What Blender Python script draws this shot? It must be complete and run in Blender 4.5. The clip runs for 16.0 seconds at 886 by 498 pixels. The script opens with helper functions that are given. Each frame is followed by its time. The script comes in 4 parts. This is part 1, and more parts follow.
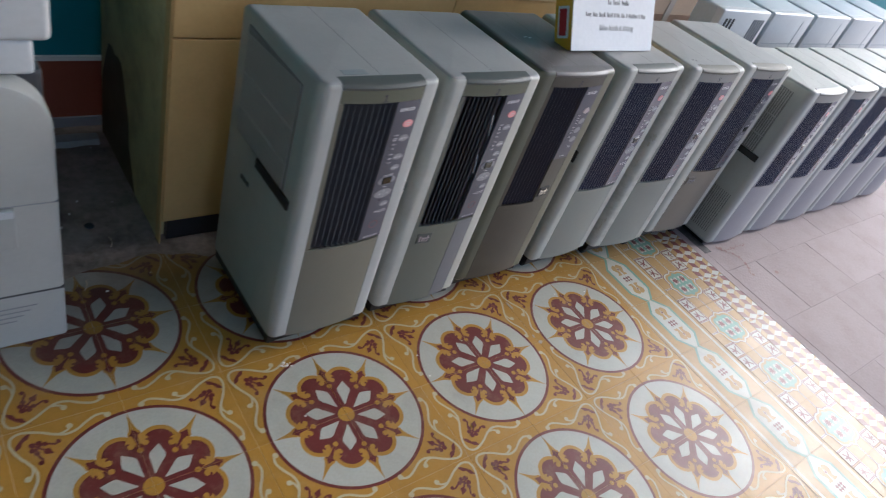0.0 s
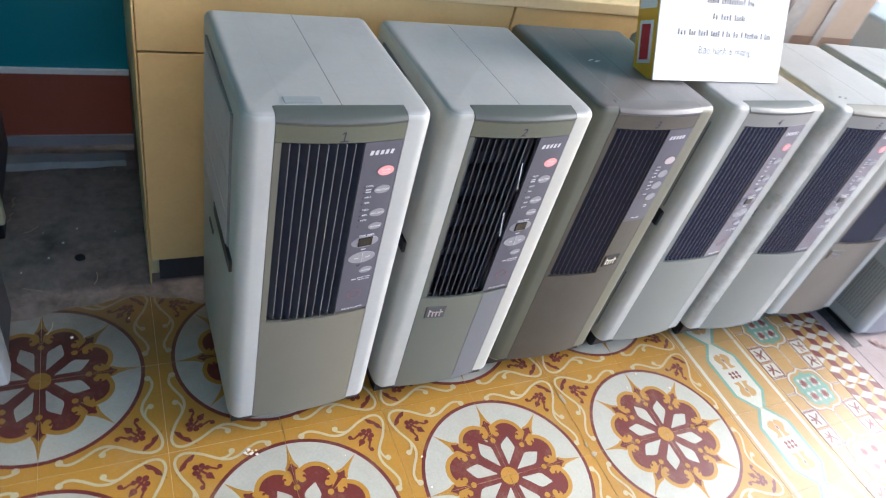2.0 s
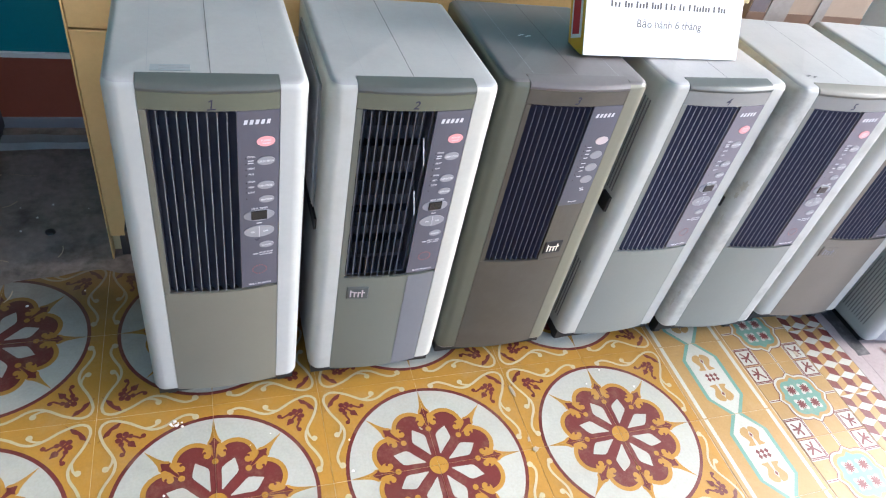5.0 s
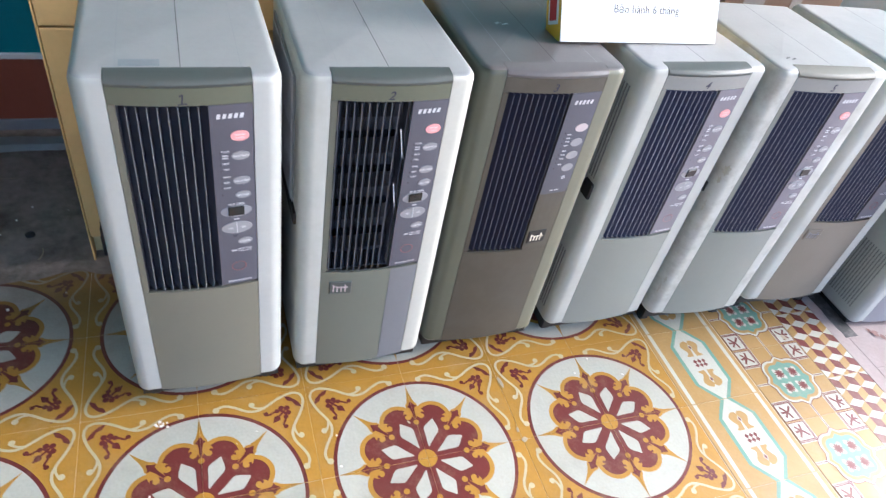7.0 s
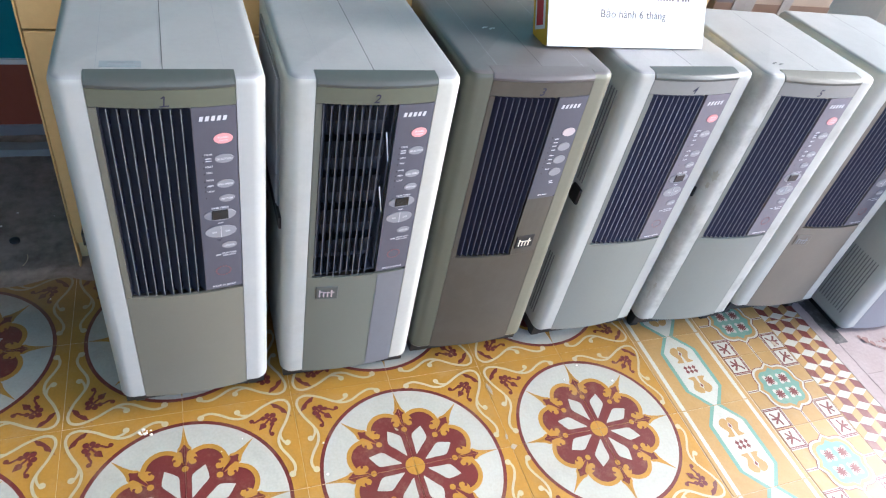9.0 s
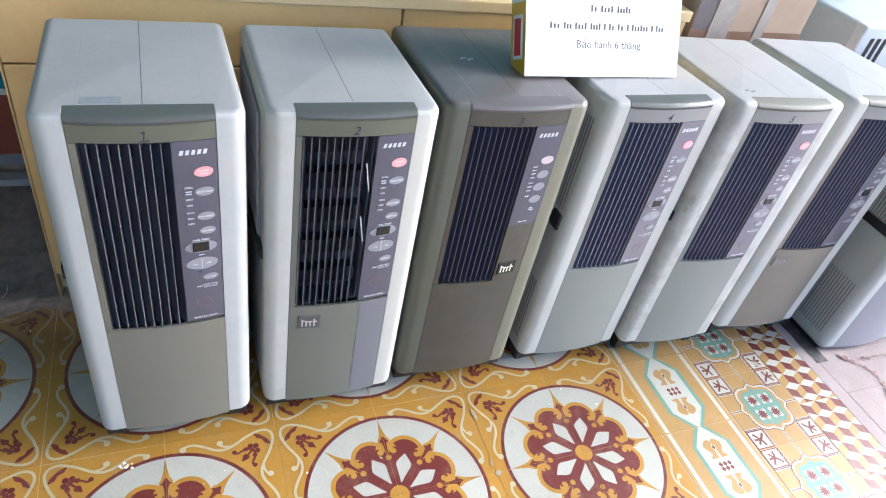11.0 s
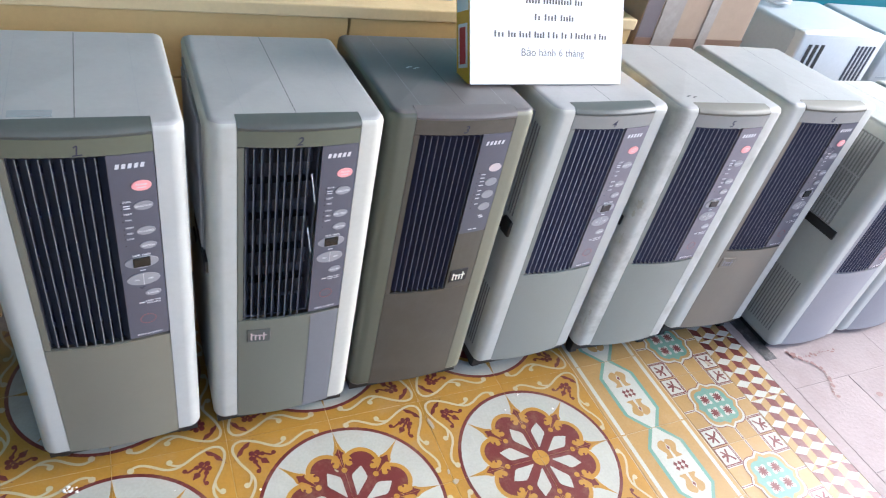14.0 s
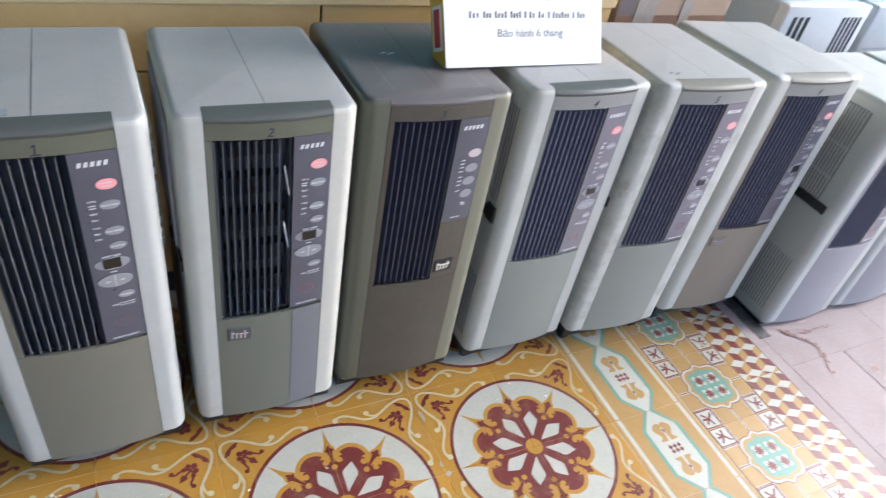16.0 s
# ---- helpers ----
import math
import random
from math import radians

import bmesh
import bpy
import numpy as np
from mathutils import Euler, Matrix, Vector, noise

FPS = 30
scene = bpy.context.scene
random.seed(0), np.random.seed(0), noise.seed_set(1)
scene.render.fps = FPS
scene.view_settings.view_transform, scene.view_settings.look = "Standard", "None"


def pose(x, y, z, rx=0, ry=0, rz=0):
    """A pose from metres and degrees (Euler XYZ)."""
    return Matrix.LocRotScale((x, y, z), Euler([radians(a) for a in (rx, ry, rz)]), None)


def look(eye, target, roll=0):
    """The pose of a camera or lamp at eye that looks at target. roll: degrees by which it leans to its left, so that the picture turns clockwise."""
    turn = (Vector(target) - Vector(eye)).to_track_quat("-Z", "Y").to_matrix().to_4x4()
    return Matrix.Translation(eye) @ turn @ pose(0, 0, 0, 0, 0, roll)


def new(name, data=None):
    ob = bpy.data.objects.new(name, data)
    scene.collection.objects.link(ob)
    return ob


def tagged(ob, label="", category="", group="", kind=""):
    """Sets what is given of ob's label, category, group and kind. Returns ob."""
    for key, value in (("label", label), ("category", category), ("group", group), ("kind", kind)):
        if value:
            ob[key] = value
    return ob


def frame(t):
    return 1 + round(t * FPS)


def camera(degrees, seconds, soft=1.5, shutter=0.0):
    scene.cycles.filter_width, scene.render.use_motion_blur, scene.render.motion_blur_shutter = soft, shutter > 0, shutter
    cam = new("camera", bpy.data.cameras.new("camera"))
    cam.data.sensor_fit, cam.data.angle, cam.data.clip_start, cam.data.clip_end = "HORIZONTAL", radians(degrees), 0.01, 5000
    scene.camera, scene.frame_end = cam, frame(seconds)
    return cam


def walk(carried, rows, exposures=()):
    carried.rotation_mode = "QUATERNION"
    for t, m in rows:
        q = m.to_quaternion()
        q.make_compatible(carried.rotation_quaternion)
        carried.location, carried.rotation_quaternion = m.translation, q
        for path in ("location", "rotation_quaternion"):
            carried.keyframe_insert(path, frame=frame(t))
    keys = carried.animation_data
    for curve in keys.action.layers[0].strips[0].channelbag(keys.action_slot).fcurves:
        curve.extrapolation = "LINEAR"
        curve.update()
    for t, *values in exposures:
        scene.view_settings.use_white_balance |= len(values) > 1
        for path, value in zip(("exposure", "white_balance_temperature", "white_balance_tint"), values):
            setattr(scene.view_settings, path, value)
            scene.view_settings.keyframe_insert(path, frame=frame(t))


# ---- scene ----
cam = camera(67.1, 16.0, soft=1.15, shutter=0.5)
PATH = [
    (0, (-0.638, -0.638, 1.204), (0.558, 0.408, -0.01), 22.0),
    (0.5, (-0.485, -0.656, 1.183), (0.651, 0.451, -0.036), 17.5),
    (1, (-0.41, -0.638, 1.166), (0.638, 0.576, -0.029), 14.7),
    (1.5, (-0.314, -0.535, 1.154), (0.66, 0.709, -0.072), 18.3),
    (2, (-0.23, -0.492, 1.129), (0.615, 0.793, -0.15), 17.3),
    (2.5, (-0.103, -0.5, 1.113), (0.596, 0.844, -0.193), 18.4),
    (3, (-0.04, -0.523, 1.104), (0.503, 0.824, -0.27), 12.6),
    (3.5, (-0.021, -0.552, 1.1), (0.542, 0.785, -0.276), 10.9),
    (4, (0.019, -0.567, 1.12), (0.592, 0.772, -0.251), 11.7),
    (4.5, (0.025, -0.583, 1.132), (0.658, 0.76, -0.209), 13.1),
    (4.7, (0.026, -0.583, 1.14), (0.664, 0.77, -0.188), 13.7),
    (6.8, (0.045, -0.593, 1.139), (0.677, 0.769, -0.182), 12.1),
    (7, (0.048, -0.587, 1.134), (0.703, 0.754, -0.197), 12.7),
    (7.5, (0.058, -0.586, 1.118), (0.741, 0.715, -0.239), 14.8),
    (8, (0.062, -0.595, 1.123), (0.743, 0.718, -0.224), 14.0),
    (8.5, (0.062, -0.591, 1.125), (0.729, 0.745, -0.205), 13.1),
    (10.8, (0.061, -0.591, 1.137), (0.777, 0.796, -0.114), 13.0),
    (11, (0.069, -0.59, 1.142), (0.783, 0.792, -0.115), 12.8),
    (11.5, (0.069, -0.594, 1.139), (0.793, 0.789, -0.111), 13.1),
    (12, (0.073, -0.595, 1.141), (0.809, 0.785, -0.106), 13.3),
    (12.5, (0.075, -0.594, 1.141), (0.815, 0.78, -0.11), 13.7),
    (13, (0.075, -0.595, 1.142), (0.83, 0.777, -0.102), 13.7),
    (13.5, (0.08, -0.594, 1.144), (0.865, 0.777, -0.082), 13.7),
    (14, (0.094, -0.595, 1.147), (0.906, 0.764, -0.075), 13.7),
    (14.5, (0.105, -0.59, 1.147), (0.957, 0.744, -0.077), 13.8),
    (15, (0.126, -0.594, 1.151), (1.015, 0.715, -0.072), 12.5),
    (15.5, (0.128, -0.606, 1.152), (1.046, 0.705, -0.047), 13.9),
    (16, (0.125, -0.587, 1.134), (0.945, 0.748, -0.109), 12.0),
]
walk(cam, [(t, look(eye, target, roll)) for t, eye, target, roll in PATH],
     [(0.0, 1.19, 5060, 10), (0.5, 1.62, 5060, 10), (1.0, 1.90, 5060, 10), (1.5, 2.32, 5080, 10), (2.0, 2.33, 5100, 10), (3.5, 2.46, 5100, 10), (7.0, 2.44, 5010, 10), (13.0, 2.47, 4990, 10), (13.5, 2.45, 4990, 10), (14.0, 2.27, 5000, 10),
      (14.5, 2.07, 5000, 10), (15.0, 2.08, 5000, 10), (16.0, 2.08, 5060, 10)])


# ---- light ----
SUN_UP, SUN_AZ = 36.0, 2.0      # the soft sun stands over the open street end, towards +x
world = bpy.data.worlds.new("world")
scene.world = world
world.use_nodes = True
wn = world.node_tree.nodes
sky = wn.new("ShaderNodeTexSky")
sky.sky_type = 'NISHITA'
sky.sun_disc = False
sky.sun_elevation = radians(SUN_UP)
sky.sun_rotation = radians(90 + SUN_AZ)
sky.dust_density = 7.0
sky.ozone_density = 0.3
sky.air_density = 1.0
world.node_tree.links.new(sky.outputs[0], wn["Background"].inputs[0])
wn["Background"].inputs[1].default_value = 0.15
sun = new("sun", bpy.data.lights.new("sun", "SUN"))
sun.data.energy = 0.1
sun.data.angle = radians(34)
sun.data.color = (1.0, 0.98, 0.96)
sa, se = radians(-SUN_AZ), radians(SUN_UP)
sun.matrix_world = look((math.cos(sa) * math.cos(se) * 10, math.sin(sa) * math.cos(se) * 10, math.sin(se) * 10), (0, 0, 0))


# ---- materials ----
def material(name, color, rough=0.5, metal=0.0, grain=0.06, grain_scale=120.0, stain=0.12, stain_scale=6.0, bump=0.05, bump_scale=200.0,
             stain_color=None, spec=0.5, vary=0.0, rough_var=0.1):
    """A procedural surface: base colour with fine grain, broad stains and a fine bump."""
    m = bpy.data.materials.new(name)
    m.use_nodes = True
    nt = m.node_tree
    n, l = nt.nodes, nt.links
    b = n["Principled BSDF"]
    b.inputs["Metallic"].default_value = metal
    b.inputs["Specular IOR Level"].default_value = spec
    geo = n.new("ShaderNodeNewGeometry")
    fine = n.new("ShaderNodeTexNoise")
    fine.inputs["Scale"].default_value = grain_scale
    fine.inputs["Detail"].default_value = 3
    broad = n.new("ShaderNodeTexNoise")
    broad.inputs["Scale"].default_value = stain_scale
    broad.inputs["Detail"].default_value = 6
    broad.inputs["Roughness"].default_value = 0.65
    for t in (fine, broad):
        l.new(geo.outputs["Position"], t.inputs["Vector"])
    ramp = n.new("ShaderNodeMapRange")
    ramp.inputs["From Min"].default_value, ramp.inputs["From Max"].default_value = 0.45, 0.75
    l.new(broad.outputs["Fac"], ramp.inputs["Value"])
    sc = stain_color or tuple(c * 0.6 for c in color)
    mix = n.new("ShaderNodeMix")
    mix.data_type = "RGBA"
    mix.inputs["A"].default_value = (*color, 1)
    mix.inputs["B"].default_value = (*sc, 1)
    mul = n.new("ShaderNodeMath")
    mul.operation = "MULTIPLY"
    mul.inputs[1].default_value = stain
    l.new(ramp.outputs[0], mul.inputs[0])
    l.new(mul.outputs[0], mix.inputs["Factor"])
    hsv = n.new("ShaderNodeHueSaturation")
    val = n.new("ShaderNodeMapRange")
    val.inputs["To Min"].default_value, val.inputs["To Max"].default_value = 1 - grain, 1 + grain
    l.new(fine.outputs["Fac"], val.inputs["Value"])
    if vary:
        info = n.new("ShaderNodeObjectInfo")
        vr = n.new("ShaderNodeMapRange")
        vr.inputs["To Min"].default_value, vr.inputs["To Max"].default_value = 1 - vary, 1 + vary
        l.new(info.outputs["Random"], vr.inputs["Value"])
        m2 = n.new("ShaderNodeMath")
        m2.operation = "MULTIPLY"
        l.new(val.outputs[0], m2.inputs[0])
        l.new(vr.outputs[0], m2.inputs[1])
        l.new(m2.outputs[0], hsv.inputs["Value"])
    else:
        l.new(val.outputs[0], hsv.inputs["Value"])
    l.new(mix.outputs["Result"], hsv.inputs["Color"])
    l.new(hsv.outputs[0], b.inputs["Base Color"])
    rr = n.new("ShaderNodeMapRange")
    rr.inputs["To Min"].default_value, rr.inputs["To Max"].default_value = max(0.02, rough - rough_var), min(1, rough + rough_var)
    l.new(broad.outputs["Fac"], rr.inputs["Value"])
    l.new(rr.outputs[0], b.inputs["Roughness"])
    if bump:
        bt = n.new("ShaderNodeTexNoise")
        bt.inputs["Scale"].default_value = bump_scale
        bt.inputs["Detail"].default_value = 4
        l.new(geo.outputs["Position"], bt.inputs["Vector"])
        bp = n.new("ShaderNodeBump")
        bp.inputs["Strength"].default_value = bump
        bp.inputs["Distance"].default_value = 0.002
        l.new(bt.outputs["Fac"], bp.inputs["Height"])
        l.new(bp.outputs[0], b.inputs["Normal"])
    return m


def tile_material(name, color):
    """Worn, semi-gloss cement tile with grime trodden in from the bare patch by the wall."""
    m = material(name, color, rough=0.41, grain=0.11, grain_scale=200, stain=0.34, stain_scale=9, bump=0.3, bump_scale=45,
                 stain_color=tuple(c * 0.72 for c in color), vary=0.06, rough_var=0.16, spec=0.33)
    n, l = m.node_tree.nodes, m.node_tree.links
    b = n["Principled BSDF"]
    clean = b.inputs["Base Color"].links[0].from_socket
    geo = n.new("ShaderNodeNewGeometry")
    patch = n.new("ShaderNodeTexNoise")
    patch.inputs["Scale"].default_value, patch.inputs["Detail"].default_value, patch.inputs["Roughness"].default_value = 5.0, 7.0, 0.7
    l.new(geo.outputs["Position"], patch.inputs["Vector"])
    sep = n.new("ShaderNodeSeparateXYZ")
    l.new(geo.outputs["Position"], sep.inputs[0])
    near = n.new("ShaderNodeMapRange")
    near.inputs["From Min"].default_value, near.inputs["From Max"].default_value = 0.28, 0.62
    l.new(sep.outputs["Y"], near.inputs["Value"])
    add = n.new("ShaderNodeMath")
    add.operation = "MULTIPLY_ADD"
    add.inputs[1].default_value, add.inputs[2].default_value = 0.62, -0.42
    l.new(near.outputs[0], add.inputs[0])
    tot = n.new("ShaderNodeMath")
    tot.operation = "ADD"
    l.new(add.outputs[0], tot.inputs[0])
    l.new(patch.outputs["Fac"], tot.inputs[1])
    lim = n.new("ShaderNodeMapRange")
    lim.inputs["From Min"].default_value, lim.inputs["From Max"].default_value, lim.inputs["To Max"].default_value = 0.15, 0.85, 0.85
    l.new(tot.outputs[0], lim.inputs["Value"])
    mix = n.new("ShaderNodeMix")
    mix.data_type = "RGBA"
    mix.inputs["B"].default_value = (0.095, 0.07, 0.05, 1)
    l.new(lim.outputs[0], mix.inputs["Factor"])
    film = n.new("ShaderNodeTexNoise")      # pale scuffed film left by feet and mopping
    film.inputs["Scale"].default_value, film.inputs["Detail"].default_value, film.inputs["Roughness"].default_value = 16.0, 9.0, 0.78
    l.new(geo.outputs["Position"], film.inputs["Vector"])
    worn = n.new("ShaderNodeMapRange")
    worn.inputs["From Min"].default_value, worn.inputs["From Max"].default_value, worn.inputs["To Max"].default_value = 0.50, 0.78, 0.30
    l.new(film.outputs["Fac"], worn.inputs["Value"])
    veil = n.new("ShaderNodeMix")
    veil.data_type = "RGBA"
    veil.inputs["B"].default_value = (0.36, 0.29, 0.19, 1)
    l.new(worn.outputs[0], veil.inputs["Factor"])
    l.new(clean, veil.inputs["A"])
    l.new(veil.outputs["Result"], mix.inputs["A"])
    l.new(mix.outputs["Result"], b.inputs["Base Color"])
    return m


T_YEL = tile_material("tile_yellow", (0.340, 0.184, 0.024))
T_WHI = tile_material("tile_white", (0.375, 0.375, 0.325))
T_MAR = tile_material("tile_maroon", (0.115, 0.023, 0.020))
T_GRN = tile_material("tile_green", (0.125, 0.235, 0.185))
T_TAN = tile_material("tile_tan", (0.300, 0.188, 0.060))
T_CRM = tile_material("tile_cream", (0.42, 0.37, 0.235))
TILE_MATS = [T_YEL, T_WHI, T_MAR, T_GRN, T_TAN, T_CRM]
YEL, WHI, MAR, GRN, TAN, CRM = range(6)
GROUT = material("grout", (0.46, 0.37, 0.25), rough=0.9, stain=0.4, stain_scale=20)
CONCRETE = material("concrete_paver", (0.290, 0.240, 0.232), rough=0.78, grain=0.1, stain=0.7, stain_scale=7, bump=0.5, bump_scale=90, vary=0.05,
                    stain_color=(0.235, 0.185, 0.18), spec=0.25)
DIRTY = material("dirty_concrete", (0.24, 0.20, 0.170), rough=0.8, grain=0.3, grain_scale=60, stain=0.9, stain_scale=11, bump=0.9, bump_scale=45,
                 stain_color=(0.06, 0.046, 0.037))
GREY = material("grey_plastic", (0.402, 0.408, 0.382), rough=0.5, grain=0.04, stain=0.16, stain_scale=12, bump=0.08, bump_scale=900)
GREY_WARM = material("warm_grey_plastic", (0.452, 0.456, 0.412), rough=0.48, grain=0.03, stain=0.30, stain_color=(0.30, 0.27, 0.20), stain_scale=14, bump=0.04, bump_scale=900)
SCUFFED = material("scuffed_grey_plastic", (0.470, 0.472, 0.430), rough=0.45, grain=0.04, stain=0.55, stain_color=(0.20, 0.18, 0.14), stain_scale=21, bump=0.05, bump_scale=700)
SMUDGE = material("greasy_smudge", (0.37, 0.355, 0.29), rough=0.55, grain=0.1, stain=0.8, stain_scale=60, bump=0.05, stain_color=(0.42, 0.41, 0.38))
DARK_OLIVE = material("dark_olive_patch", (0.13, 0.11, 0.06), rough=0.65, grain=0.1, stain=0.5, stain_scale=14, bump=0.1)
# lid grey, darkened to put the dimmer light on the tops into its colour
SHADED_LID = material("shaded_grey_lid_plastic", (0.345, 0.345, 0.342), rough=0.52, grain=0.04, stain=0.22, stain_scale=9, bump=0.08, bump_scale=900)
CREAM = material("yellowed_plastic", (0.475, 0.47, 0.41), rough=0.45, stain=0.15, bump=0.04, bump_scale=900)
# unit 3's bronze; on the lid its paler grey stands for reflected sky
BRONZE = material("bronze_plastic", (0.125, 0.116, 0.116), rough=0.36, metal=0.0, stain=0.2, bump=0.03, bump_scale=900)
# body olive lightened: the street light on unit 3's right cheek is painted in
LIT_OLIVE = material("lit_olive_plastic", (0.175, 0.170, 0.120), rough=0.4, stain=0.2, bump=0.03, bump_scale=900)
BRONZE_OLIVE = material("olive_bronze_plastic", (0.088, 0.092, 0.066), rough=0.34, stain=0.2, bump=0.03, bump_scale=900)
OLIVE = material("olive_grey_plastic", (0.165, 0.160, 0.124), rough=0.4, grain=0.03, stain=0.12, bump=0.03, bump_scale=900)
GREEN_GREY = material("green_grey_plastic", (0.222, 0.232, 0.208), rough=0.4, grain=0.03, stain=0.12, bump=0.03, bump_scale=900)
BROWN_GREY = material("brown_grey_plastic", (0.19, 0.166, 0.13), rough=0.42, grain=0.03, stain=0.15, bump=0.03, bump_scale=900)
DARK_BROWN = material("dark_brown_plastic", (0.066, 0.060, 0.046), rough=0.4, grain=0.04, stain=0.4, stain_color=(0.11, 0.10, 0.085), stain_scale=16, bump=0.03, bump_scale=900)
BLUE_GREY = material("blue_grey_plastic", (0.245, 0.243, 0.258), rough=0.42, grain=0.03, stain=0.15, bump=0.03, bump_scale=900)
GREEN_DARK = material("dark_green_grey_plastic", (0.142, 0.150, 0.120), rough=0.4, grain=0.03, stain=0.12, bump=0.03, bump_scale=900)
PATCH = material("unfaded_plastic", (0.145, 0.15, 0.162), rough=0.4, stain=0.1, bump=0.02)
CAP = material("cap_plastic", (0.080, 0.088, 0.082), rough=0.42, stain=0.1, bump=0.02, bump_scale=900)
CAP_TAN = material("tan_cap_plastic", (0.13, 0.125, 0.102), rough=0.6, stain=0.2, bump=0.02, bump_scale=900)
BAND = material("olive_band_plastic", (0.112, 0.12, 0.085), rough=0.38, stain=0.1, bump=0.02, bump_scale=900)
BAND_GREY = material("grey_band_plastic", (0.24, 0.24, 0.225), rough=0.38, stain=0.1, bump=0.02, bump_scale=900)
CONTROL = material("control_panel_film", (0.085, 0.086, 0.108), rough=0.3, stain=0.1, bump=0.01)
CONTROL_PALE = material("faded_control_panel_film", (0.17, 0.16, 0.185), rough=0.25, stain=0.2, bump=0.01)
SEAM_FAINT = material("faint_seam", (0.30, 0.31, 0.32), rough=0.6, bump=0)
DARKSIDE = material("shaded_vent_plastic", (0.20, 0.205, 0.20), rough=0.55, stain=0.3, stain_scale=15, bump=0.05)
# front edges of the slats, paler than their faces
SLAT_LIP = material("grey_slat_lip", (0.135, 0.138, 0.148), rough=0.4, stain=0.3, stain_scale=40, bump=0.02)
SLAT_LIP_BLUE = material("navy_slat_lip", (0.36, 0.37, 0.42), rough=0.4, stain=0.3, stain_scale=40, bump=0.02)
SLAT = material("grille_slat_plastic", (0.040, 0.046, 0.068), rough=0.4, stain=0.25, stain_color=(0.12, 0.12, 0.13), stain_scale=30, bump=0.02)
SLAT_BLUE = material("navy_grille_slat_plastic", (0.026, 0.034, 0.088), rough=0.42, stain=0.15, stain_color=(0.08, 0.085, 0.12), stain_scale=30, bump=0.02)
BLACK = material("black_plastic", (0.012, 0.012, 0.013), rough=0.5, bump=0.02)
SLAT_DARK = material("dark_navy_slat_plastic", (0.016, 0.019, 0.046), rough=0.4, stain=0.15, stain_color=(0.06, 0.06, 0.08), stain_scale=30, bump=0.02)
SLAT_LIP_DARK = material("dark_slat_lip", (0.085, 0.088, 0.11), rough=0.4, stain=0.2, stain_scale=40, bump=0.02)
LOUVRE = material("dusty_blue_louvre", (0.085, 0.088, 0.11), rough=0.5, stain=0.3, stain_scale=30, bump=0.05)
CAVITY = material("dark_cavity", (0.020, 0.023, 0.036), rough=0.6, bump=0)
SIDE_GREY = material("side_panel_grey", (0.40, 0.40, 0.39), rough=0.5, stain=0.2, stain_scale=10, bump=0.05, bump_scale=700)
BUTTON = material("grey_button", (0.26, 0.26, 0.275), rough=0.35, bump=0.01)
BUTTON_RED = material("coral_button", (0.76, 0.33, 0.33), rough=0.35, bump=0.01)
BUTTON_PALE = material("pale_button", (0.50, 0.43, 0.43), rough=0.35, bump=0.01)
PRINT = material("white_print", (0.60, 0.60, 0.62), rough=0.5, bump=0)
RED_PRINT = material("red_print", (0.22, 0.09, 0.095), rough=0.5, bump=0)
LCD = material("display_window", (0.018, 0.017, 0.016), rough=0.12, bump=0)
INK = material("blue_marker_ink", (0.018, 0.018, 0.048), rough=0.5, bump=0)
INK_BLACK = material("black_ink", (0.10, 0.095, 0.09), rough=0.6, bump=0)
STICKER = material("silver_sticker", (0.26, 0.29, 0.30), rough=0.35, metal=0.2, bump=0.02)
RIB = material("dusty_rib_plastic", (0.17, 0.17, 0.175), rough=0.6, stain=0.2, bump=0.02)
SEAM = material("seam_shadow_gap", (0.09, 0.09, 0.09), rough=0.8, bump=0)
CASTOR = material("black_rubber", (0.015, 0.015, 0.016), rough=0.6, bump=0.1)
WOODY = material("yellow_painted_wood", (0.60, 0.42, 0.17), rough=0.55, grain=0.06, stain=0.42, stain_scale=7, bump=0.1, bump_scale=120,
                 stain_color=(0.45, 0.29, 0.11))
WOODY_SIDE = material("olive_painted_wood", (0.62, 0.55, 0.28), rough=0.6, grain=0.08, stain=0.6, stain_scale=9, bump=0.15, stain_color=(0.2, 0.16, 0.09))
WOOD_EDGE = material("pale_wood_edge", (0.66, 0.52, 0.28), rough=0.55, stain=0.3, stain_scale=12, bump=0.1)
TEAL = material("teal_wall_paint", (0.008, 0.190, 0.235), rough=0.55, stain=0.2, stain_scale=4, bump=0.15, bump_scale=60)
REDWALL = material("red_dado_paint", (0.27, 0.070, 0.036), rough=0.55, stain=0.3, stain_scale=4, bump=0.15, bump_scale=60)
WHITEWALL = material("white_wall_paint", (0.72, 0.72, 0.70), rough=0.7, stain=0.15, stain_scale=2, bump=0.1, bump_scale=60)
SKIRT = material("skirting_tile", (0.25, 0.26, 0.27), rough=0.4, stain=0.2)
DARKSKIRT = material("dark_skirting", (0.03, 0.03, 0.035), rough=0.5, stain=0.2)
CARD = material("cardboard", (0.40, 0.295, 0.205), rough=0.75, grain=0.05, stain=0.3, stain_scale=6, bump=0.1, bump_scale=150)
TAPE = material("clear_packing_tape", (0.36, 0.32, 0.28), rough=0.18, stain=0.6, stain_color=(0.5, 0.45, 0.4), stain_scale=25, bump=0.8, bump_scale=25)
BOX_BROWN = material("brown_carton_print", (0.17, 0.14, 0.14), rough=0.7, stain=0.3, stain_scale=8, bump=0.1)
BOX_TAPE = material("brown_packing_tape", (0.24, 0.15, 0.10), rough=0.3, stain=0.3, stain_scale=15, bump=0.3, bump_scale=30)
